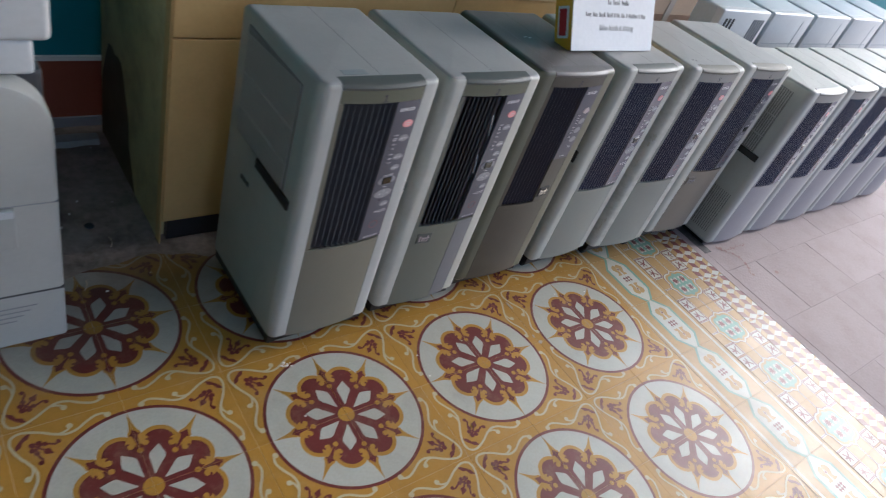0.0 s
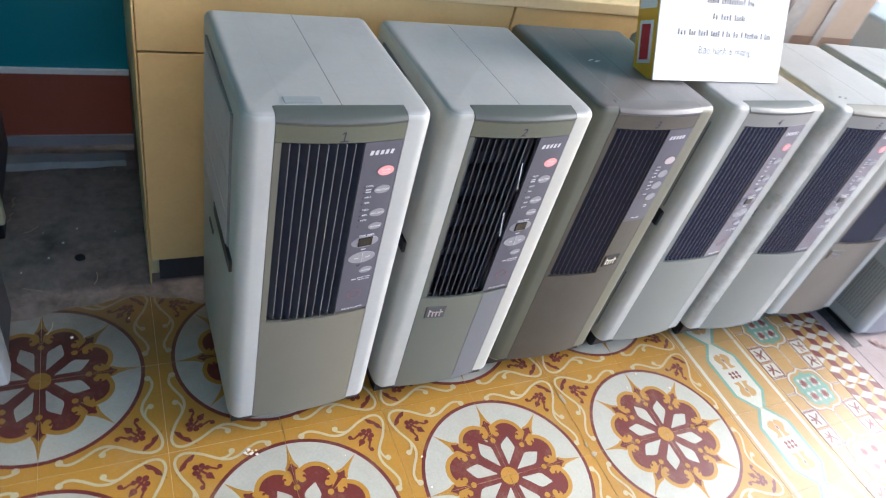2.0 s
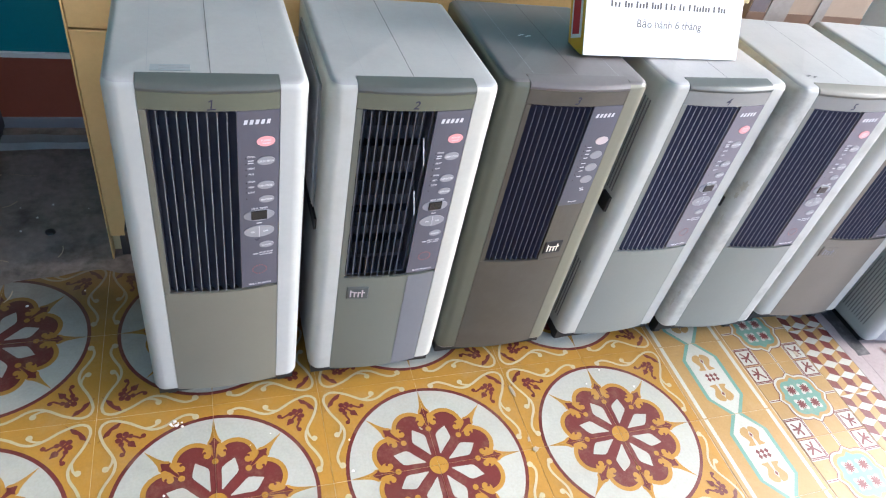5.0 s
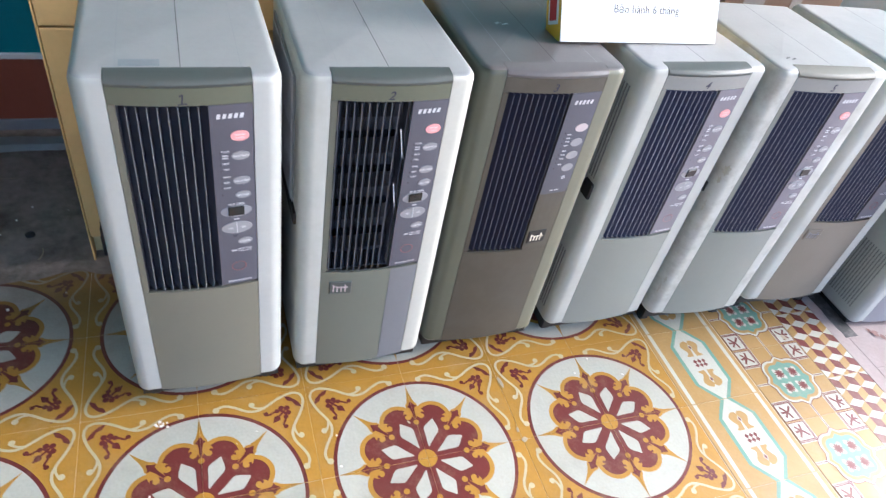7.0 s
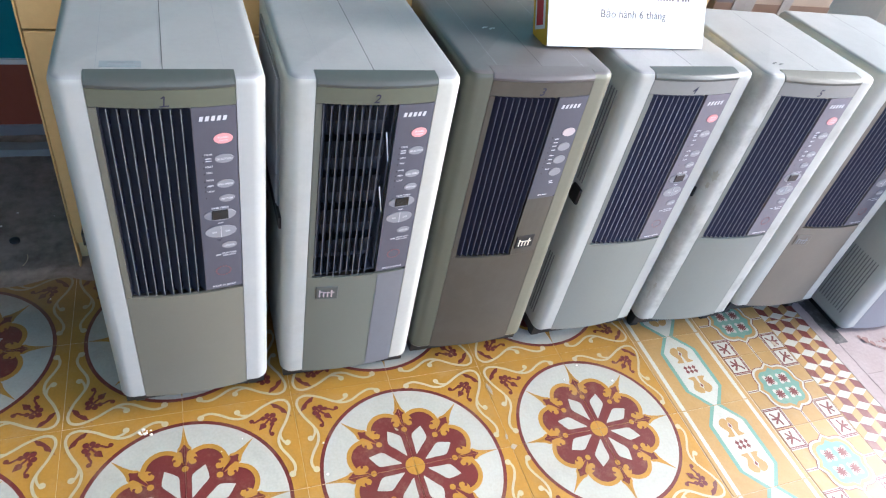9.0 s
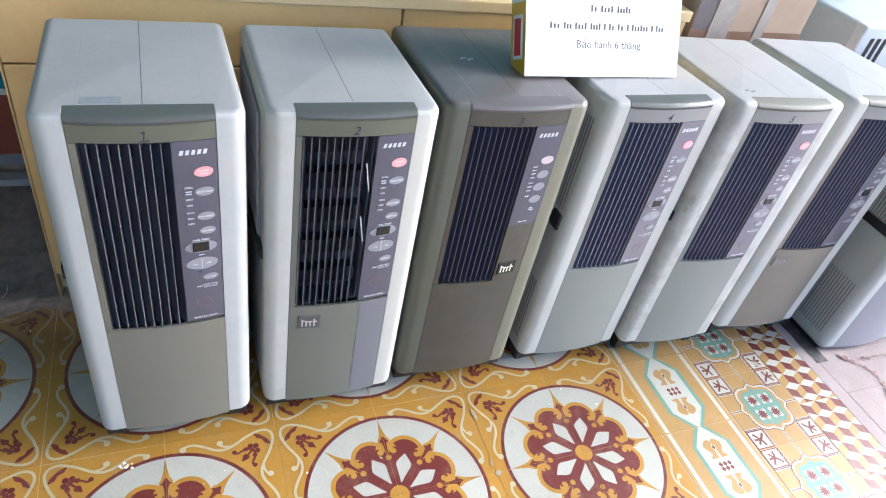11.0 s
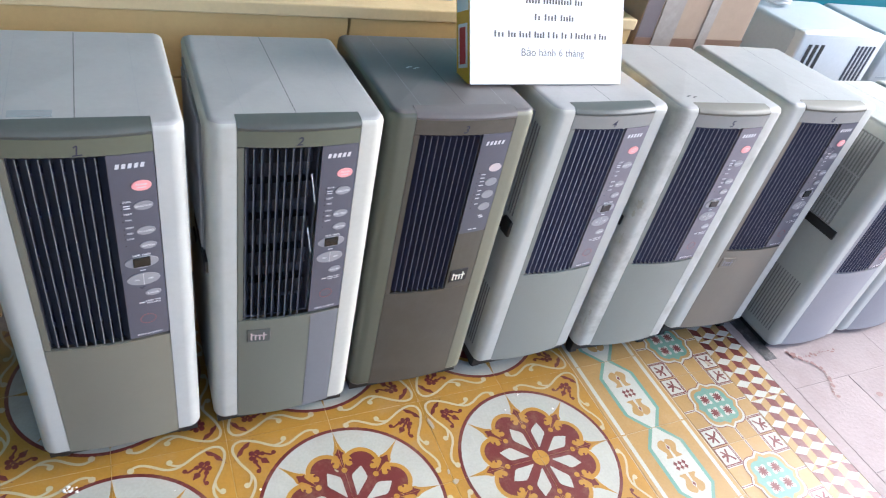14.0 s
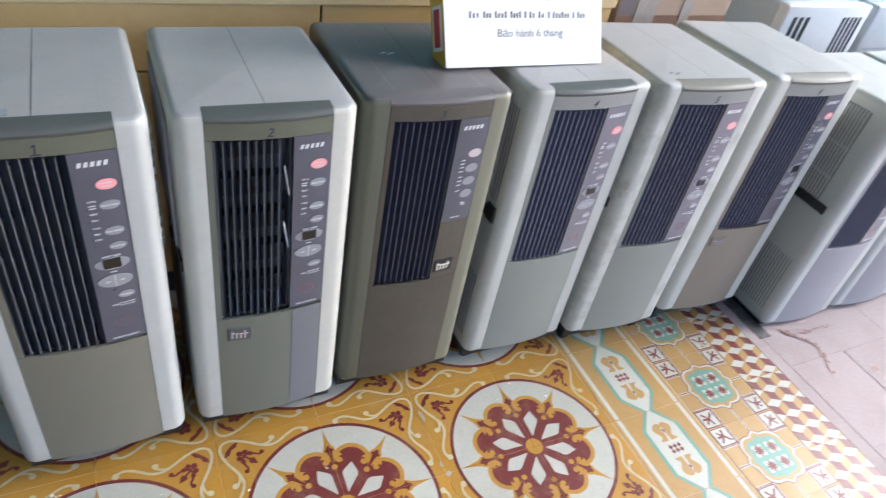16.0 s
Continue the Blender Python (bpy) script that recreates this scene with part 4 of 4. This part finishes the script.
arch = [(0.20, 0.004), (0.495, 0.004)] + [(0.375 + 0.12 * math.cos(a), 0.12 + 0.20 * math.sin(a) + 0.012 * math.sin(7 * a)) for a in (math.pi * k / 14 for k in range(15))]
f = [stain.verts.new((-0.1966, py, pz)) for py, pz in arch]
b = [stain.verts.new((-0.1958, py, pz)) for py, pz in arch]
stain.faces.new(f[::-1])
for i in range(len(f)):
    stain.faces.new((f[i], f[i - 1], b[i - 1], b[i]))
part("dark_arch", stain, DARK_OLIVE, counter, "dark arch-shaped patch on the side panel")
part("top_board", box_bm(-0.205, 1.180, -0.006, 0.50, 0.6725, 0.697, bev=0.003), WOOD_EDGE, counter, "pale wooden top board")

# ---- cardboard box ----
carton = empty("cardboard_box", "tall brown cardboard box sealed with packing tape", "box", pose(1.365, 0.62, 0))
part("carton", box_bm(-0.172, 0.175, 0.0, 0.30, 0.0, 0.86, bev=0.004), CARD, carton)
part("printed_strip", box_bm(-0.170, -0.124, -0.0008, 0.0005, 0.02, 0.855), BOX_BROWN, carton, "dark brown printed strip")
part("tape", box_bm(-0.172, 0.175, -0.0012, 0.0006, 0.585, 0.655), BOX_TAPE, carton, "brown packing tape round the box")
part("tape", box_bm(0.02, 0.05, -0.0022, -0.0010, 0.02, 0.86), TAPE, carton, "wrinkled clear packing tape")
part("tape", box_bm(-0.12, -0.06, -0.0024, -0.0009, 0.02, 0.861), TAPE, carton, "wrinkled clear packing tape")

# ---- white units in the second row ----
def cabinet_unit(x, y, louvred, label):
    root = empty("cabinet_air_conditioner", label, "air conditioner", pose(x, y, 0), "second row of air conditioners")
    part("body", box_bm(-0.178, 0.178, 0.010, 0.27, 0.02, 0.668, bev=0.016, seg=4), SHADE_ABS, root, "bluish grey casing", True)
    part("front", box_bm(-0.177, 0.177, -0.01, 0.030, 0.03, 0.669, bev=0.007, seg=3), WHITE_ABS, root, "white plastic front", True)
    if louvred:
        for k in range(3):
            part("louvre", box_bm(-0.140 + k * 0.026, -0.126 + k * 0.026, -0.0115, -0.004, 0.505, 0.636), BLACK, root)
        for k in range(5):
            part("louvre", box_bm(0.070 + k * 0.018, 0.078 + k * 0.018, -0.0115, -0.004, 0.505, 0.636), SLAT, root)
    else:
        part("groove", box_bm(0.10, 0.106, -0.0108, -0.004, 0.06, 0.64), SHADE_ABS, root)
        part("groove", box_bm(-0.15, 0.15, -0.0108, -0.004, 0.535, 0.541), SHADE_ABS, root)
    part("foot", box_bm(-0.15, 0.15, 0.03, 0.22, 0.0, 0.02), BLACK, root)


for k in range(5):
    cabinet_unit(1.985 + 0.385 * k, 0.665, k == 0, "white cabinet air conditioner with black louvres" if k == 0 else "plain white cabinet air conditioner with grooved front")

# ---- a coil of white cable on the first cabinet ----
cu = bpy.data.curves.new("cable_coil", "CURVE")
cu.dimensions, cu.bevel_depth, cu.bevel_resolution = "3D", 0.004, 2
sp = cu.splines.new("POLY")
pts = [(1.91 + (0.040 + 0.006 * math.sin(5 * a)) * math.cos(a), 0.875 + 0.030 * math.sin(a), 0.674 + 0.0030 * a / 2 + 0.003 * math.sin(3 * a)) for a in (0.35 * i for i in range(56))]
sp.points.add(len(pts) - 1)
for p, co in zip(sp.points, pts):
    p.co = (*co, 1)
cu.materials.append(WHITE_ABS)
tagged(new("cable_coil", cu), "loose coil of white cable on a white cabinet", "cable")

# ---- white tray on the counter ----
tray = empty("tray", "flat white plastic tray lying on the counter", "tray", pose(0.40, 0.80, 0.697))
part("tray_base", box_bm(-0.33, 0.33, -0.13, 0.13, 0.0, 0.006, bev=0.002), WHITE_ABS, tray)
for a in ((-0.33, 0.33, -0.13, -0.122), (-0.33, 0.33, 0.122, 0.13), (-0.33, -0.322, -0.122, 0.122), (0.322, 0.33, -0.122, 0.122)):
    part("tray_rim", box_bm(*a, 0.006, 0.035, bev=0.002), WHITE_ABS, tray)

# ---- appliances at the dark end ----
def arch_front(bm, w, h, r, depth):
    pts = [(-w, 0.0), (w, 0.0), *[(w - r + r * math.cos(radians(a)), h - r + r * math.sin(radians(a))) for a in range(0, 91, 10)],
           *[(-w + r + r * math.cos(radians(a)), h - r + r * math.sin(radians(a))) for a in range(90, 181, 10)]]
    rings = []
    for y, ins in ((depth, 0.0), (0.012, 0.0), (0.004, 0.003), (0.0, 0.010)):
        rings.append([(x * (w - ins) / w, y, ins * 0.4 + z * (h - 1.4 * ins) / h) for x, z in pts])
    return loft(bm, rings)


left = empty("old_air_conditioner", "light grey air conditioner with rounded shoulders and dark metal sides", "air conditioner", pose(-0.632, 0.40, 0))
part("front", arch_front(bmesh.new(), 0.185, 0.585, 0.085, 0.05), GREY, left, "pale grey plastic front", True)
part("casing", box_bm(-0.182, 0.182, 0.05, 0.185, 0.004, 0.583, bev=0.01), DARKGREY, left, "dark grey metal casing")
part("groove", box_bm(-0.183, 0.183, -0.0010, 0.010, 0.138, 0.142), SEAM, left)
part("groove", box_bm(-0.10, 0.183, -0.0010, 0.010, 0.352, 0.354), SEAM_FAINT, left)
handle = part("handle", box_bm(0.06, 0.115, -0.007, 0.004, 0.262, 0.352, bev=0.003), GREY, left)
part("handle_lip", box_bm(0.062, 0.113, -0.011, -0.006, 0.335, 0.350, bev=0.002), WHITE_ABS, handle)
for k in range(4):
    part("print_bar", box_bm(0.060, 0.135 - 0.012 * k, -0.0006, 0.006, 0.105 - 0.012 * k, 0.1075 - 0.012 * k), BUTTON, left)
part("sticker", box_bm(0.1815, 0.1830, 0.100, 0.135, 0.235, 0.300), PAPER, left, "white paper sticker")

second = empty("ivory_air_conditioner", "dark air conditioner with an ivory corner strip on dirty concrete", "air conditioner", pose(-0.644, 0.78, 0))
part("casing", box_bm(-0.18, 0.165, 0.012, 0.36, 0.012, 0.66, bev=0.008), DARKGREY, second, "dark metal casing")
part("corner_strip", box_bm(0.150, 0.182, 0.0, 0.030, 0.055, 0.290, bev=0.006, seg=3), IVORY, second, "ivory plastic corner strip")
part("corner_strip", box_bm(0.150, 0.182, 0.0, 0.030, 0.2915, 0.66, bev=0.006, seg=3), IVORY, second, "ivory plastic corner strip")
part("foot", box_bm(0.12, 0.172, 0.02, 0.07, 0.0, 0.055, bev=0.004), BLACK, second)
part("foot", box_bm(-0.172, -0.12, 0.02, 0.07, 0.0, 0.013, bev=0.002), BLACK, second)
part("foot", box_bm(0.12, 0.16, 0.29, 0.34, 0.0, 0.013, bev=0.002), BLACK, second)

upper = empty("white_appliance", "white plastic appliance standing on the grey air conditioner", "appliance", pose(-0.622, 0.425, 0.5855))
part("base", box_bm(-0.165, 0.158, 0.0, 0.14, 0.0, 0.060, bev=0.008, seg=3), WHITE_ABS, upper, smooth=True)
part("cover", box_bm(-0.17, 0.182, -0.012, 0.15, 0.0605, 0.30, bev=0.012, seg=3), WHITE_ABS, upper, smooth=True)

# ---- bare dirty patch where tiles are missing, at the foot of the painted wall ----
bm = bmesh.new()
nx, ny = 94, 26
grid = [[None] * (ny + 1) for _ in range(nx + 1)]
for i in range(nx + 1):
    for j in range(ny + 1):
        px = -2.58 + 3.76 * i / nx
        edge = 0.575 + 0.050 * noise.noise(Vector((px * 6, 0, 0))) + 0.010 * noise.noise(Vector((px * 25, 3, 0)))
        py = edge + (1.150 - edge) * j / ny
        pz = 0.0015 + 0.010 * max(0, noise.noise(Vector((px * 9, py * 9, 0)))) * min(1, j / 9) + 0.004 * abs(noise.noise(Vector((px * 40, py * 40, 2)))) * min(1, j / 6)
        grid[i][j] = bm.verts.new((px, py, pz))
for i in range(nx):
    for j in range(ny):
        bm.faces.new((grid[i][j], grid[i + 1][j], grid[i + 1][j + 1], grid[i][j + 1]))
thing("dirt", bm, DIRTY, "dark dirty broken concrete with grit by the wall", "dirt", kind="structure", smooth=True)
for k in range(26):
    bm = bmesh.new()
    bmesh.ops.create_icosphere(bm, subdivisions=1, radius=random.uniform(0.0010, 0.0032))
    for v in bm.verts:
        v.co *= random.uniform(0.7, 1.25)
        v.co.z *= 0.6
    px, py = (random.uniform(-0.75, -0.2), random.uniform(0.42, 1.05)) if k < 16 else (random.uniform(-0.3, 0.9), random.uniform(-0.15, 0.19))
    ob = thing("plaster_crumb", bm, CRUMB, "small white crumb of plaster on the floor", "debris", "plaster crumbs")
    ob.location = (px, py, 0.0035 if py < 0.55 else 0.010)
bm = bmesh.new()
for k in range(11):
    chip = bmesh.new()
    bmesh.ops.create_icosphere(chip, subdivisions=1, radius=random.uniform(0.0012, 0.0036))
    for v in chip.verts:
        v.co = Vector((v.co.x * random.uniform(0.7, 1.4), v.co.y * random.uniform(0.7, 1.2), v.co.z * 0.45 + 0.0012))
    merge(bm, shift(chip, random.gauss(0, 0.0055), random.gauss(0, 0.0040), 0))
ob = thing("paint_chip", bm, CRUMB, "little heap of white paint chips on the tiles", "debris")
ob.location = (-0.065, 0.166, 0.0005)

# smears of old plaster trodden onto the tiles
for px, py, rx, ry, turn in ((0.604, 0.138, 0.004, 0.014, 10), (0.603, -0.002, 0.007, 0.005, 20), (0.597, 0.022, 0.003, 0.006, -15), (1.377, 0.130, 0.006, 0.008, 0), (0.385, 0.082, 0.002, 0.005, 40)):
    bm = bmesh.new()
    rim = [1 + 0.45 * noise.noise(Vector((1.9 * k, px * 31, py * 17))) for k in range(16)]
    lo = [bm.verts.new((rx * q * math.cos(0.3927 * k), ry * q * math.sin(0.3927 * k), 0.0)) for k, q in enumerate(rim)]
    hi = [bm.verts.new((0.7 * rx * q * math.cos(0.3927 * k), 0.7 * ry * q * math.sin(0.3927 * k), 0.0003)) for k, q in enumerate(rim)]
    bm.faces.new(hi)
    for k in range(16):
        bm.faces.new((lo[k], lo[(k + 1) % 16], hi[(k + 1) % 16], hi[k]))
    ob = thing("plaster_smear", bm, SMEAR, "thin grey smear of dried plaster on the tiles", "stain", "plaster smears")
    ob.matrix_basis = pose(px, py, 0.0016, 0, 0, turn)

# straw, a pebble and a ridge of old plaster in the dirt
for k in range(9):
    px, py, turn = random.uniform(-0.62, -0.22), random.uniform(0.50, 0.95), random.uniform(0, 180)
    long = random.uniform(0.012, 0.032)
    bm = bmesh.new()
    pts = smooth_path([(-long, 0.0), (-long * 0.3, random.uniform(-0.004, 0.004)), (long * 0.4, random.uniform(-0.004, 0.004)), (long, 0.0)], 4)
    for a, b in zip(pts, pts[1:]):
        bm.faces.new([bm.verts.new(p) for p in ((a[0], a[1] - 0.0009, 0.001), (b[0], b[1] - 0.0009, 0.001), (b[0], b[1] + 0.0009, 0.0016), (a[0], a[1] + 0.0009, 0.0016))])
    ob = thing("straw", bm, STRAW, "dry pale straw lying on the dirty floor", "debris", "bits of straw")
    ob.matrix_basis = pose(px, py, 0.0085 if py > 0.62 else 0.004, 0, 0, turn)
bm = bmesh.new()
bmesh.ops.create_icosphere(bm, subdivisions=2, radius=0.011)
for v in bm.verts:
    v.co = Vector((v.co.x * (1 + 0.2 * noise.noise(v.co * 90)), v.co.y, v.co.z * 0.5))
ob = thing("pebble", bm, BLACK, "small black lump on the dirty concrete", "debris", smooth=True)
ob.location = (-0.33, 0.715, 0.008)
bm = bmesh.new()
ridge = []
for i in range(41):
    px = -2.5 + 2.28 * i / 40
    w = 0.030 + 0.010 * noise.noise(Vector((px * 8, 0, 9)))
    ridge.append([bm.verts.new((px, 1.075 + dy * w + 0.006 * noise.noise(Vector((px * 14, dy, 4))), dz)) for dy, dz in ((-1, 0.002), (-0.6, 0.016), (0.5, 0.018), (1, 0.002))])
for a, b in zip(ridge, ridge[1:]):
    for k in range(3):
        bm.faces.new((a[k], b[k], b[k + 1], a[k + 1]))
thing("plaster_ridge", bm, EDGING, "low ridge of old grey plaster along the wall", "plaster", kind="structure")

# ---- concrete paving beyond the tiles ----
pavement = structure("pavement", box_bm(FLOOR_X1 + 0.001, 6.2, -3.6, 1.155, -0.0088, -0.0009), CONCRETE, "worn pinkish concrete paving slabs in rows", "pavement")
PAVER = link_mesh("paver", box_bm(0.0003, 0.3997, 0.0003, 0.2497, -0.0035, 0.0, bev=0.0012, seg=1), CONCRETE)
for row in range(-6, 5):
    for col in range(0, 8):
        x0 = FLOOR_X1 + 0.022 + 0.4 * col - (0.2 if row % 2 else 0.0)
        if x0 < FLOOR_X1 + 0.02 and row % 2:
            continue
        if 0.25 * row + 0.25 > 1.155:
            continue
        ob = new("paver", PAVER)
        ob.parent = pavement
        ob.matrix_basis = pose(x0, 0.25 * row, random.uniform(-0.0004, 0.0004), random.uniform(-0.05, 0.05), random.uniform(-0.05, 0.05), 0)
HALF = link_mesh("paver", box_bm(0.0004, 0.1996, 0.0004, 0.2496, -0.0035, 0.0, bev=0.0012, seg=1), CONCRETE)
for row in range(-5, 4, 2):
    ob = new("paver", HALF)
    ob.parent = pavement
    ob.matrix_basis = pose(FLOOR_X1 + 0.022, 0.25 * row, 0)
part("edging", box_bm(FLOOR_X1 - 0.018, FLOOR_X1 + 0.020, -2.20, 0.62, -0.004, 0.0004, bev=0.0004, seg=1), CONCRETE, pavement, "pale cement edging along the tiles")
# rusty run of dried water in front of the units
bm = bmesh.new()
path = smooth_path([(1.645, 0.112), (1.662, 0.085), (1.690, 0.060), (1.702, 0.030), (1.690, -0.005), (1.664, -0.042)], 6)
for i, (px, py) in enumerate(path * 2):
    px += 0.014 * noise.noise(Vector((i * 3.1, 1, 0)))
    py += 0.010 * noise.noise(Vector((i * 2.3, 2, 0)))
    size = 0.0008 + 0.0085 * max(0.0, noise.noise(Vector((i * 0.9, 4, 0))) + 0.15)
    ring = [(size * (1 + 0.5 * noise.noise(Vector((i * 7 + k, 0, 3))))) for k in range(9)]
    bm.faces.new([bm.verts.new((px + r * math.cos(0.698 * k), py + 1.3 * r * math.sin(0.698 * k), 0.0014 + 0.00001 * i)) for k, r in enumerate(ring)])
for i in range(14):
    px, py = 1.660 + 0.011 * i, 0.084 + 0.008 * noise.noise(Vector((i * 1.3, 7, 0)))
    bm.faces.new([bm.verts.new((px + (0.003 + 0.008 * abs(noise.noise(Vector((i * 1.7, 3, 1))))) * math.cos(0.785 * k) * (1 + 0.4 * noise.noise(Vector((i * 5 + k, 1, 1)))), py + (0.001 + 0.007 * abs(noise.noise(Vector((i * 1.1, 8, 1))))) * math.sin(0.785 * k), 0.0024 + 0.00001 * i)) for k in range(8)])
for px, py, r in ((1.800, -0.075, 0.011), (1.668, -0.050, 0.007), (1.655, 0.098, 0.010)):
    bm.faces.new([bm.verts.new((px + r * math.cos(0.571 * k) * (1 + 0.3 * noise.noise(Vector((px * 50 + k, 2, 0)))), py + 0.7 * r * math.sin(0.571 * k), 0.0031)) for k in range(11)])
thing("rust_stain", bm, RUST, "dried rust-brown water stain on the paving", "stain", kind="structure")

# dark strip with a wavy edge beside the first unit on the paving
bm = bmesh.new()
edge = [(1.556 + 0.006 * noise.noise(Vector((k * 0.7, 5, 0))), 0.098 + 0.016 * k) for k in range(21)]
edge += [(1.598, 0.098 + 0.016 * k) for k in range(20, -1, -1)]
bm.faces.new([bm.verts.new((px, py, 0.0012)) for px, py in edge][::-1])
bmesh.ops.recalc_face_normals(bm, faces=bm.faces)
thing("dark_strip", bm, DARK_STRIP, "dark strip on the paving along the side of a grey unit", "dirt", kind="structure")

TILE_M, TILE_H, TILE_Q, TILE_C = medallion_tile(), hexagon_tile(), quatrefoil_tile(), cube_tile(0.122)


def lay(mesh, x, y, turn):
    ob = new("tile", mesh)
    ob.parent = floor
    ob.matrix_basis = pose(x, y, random.uniform(-0.0002, 0.0002), random.uniform(-0.07, 0.07), random.uniform(-0.07, 0.07), turn)


for i in range(-6, 3):
    for j in range(-5, 2):
        for q in range(4):
            lay(TILE_M, 0.4 * i, 0.4 * j, 90 * q)
for k in range(-11, 3):
    lay(TILE_H, 1.1015, 0.2 * k, 0)
    lay(TILE_Q, 1.3040, 0.2 * k + 0.014, 0)
    lay(TILE_C, 1.4050, 0.2 * k, 0)
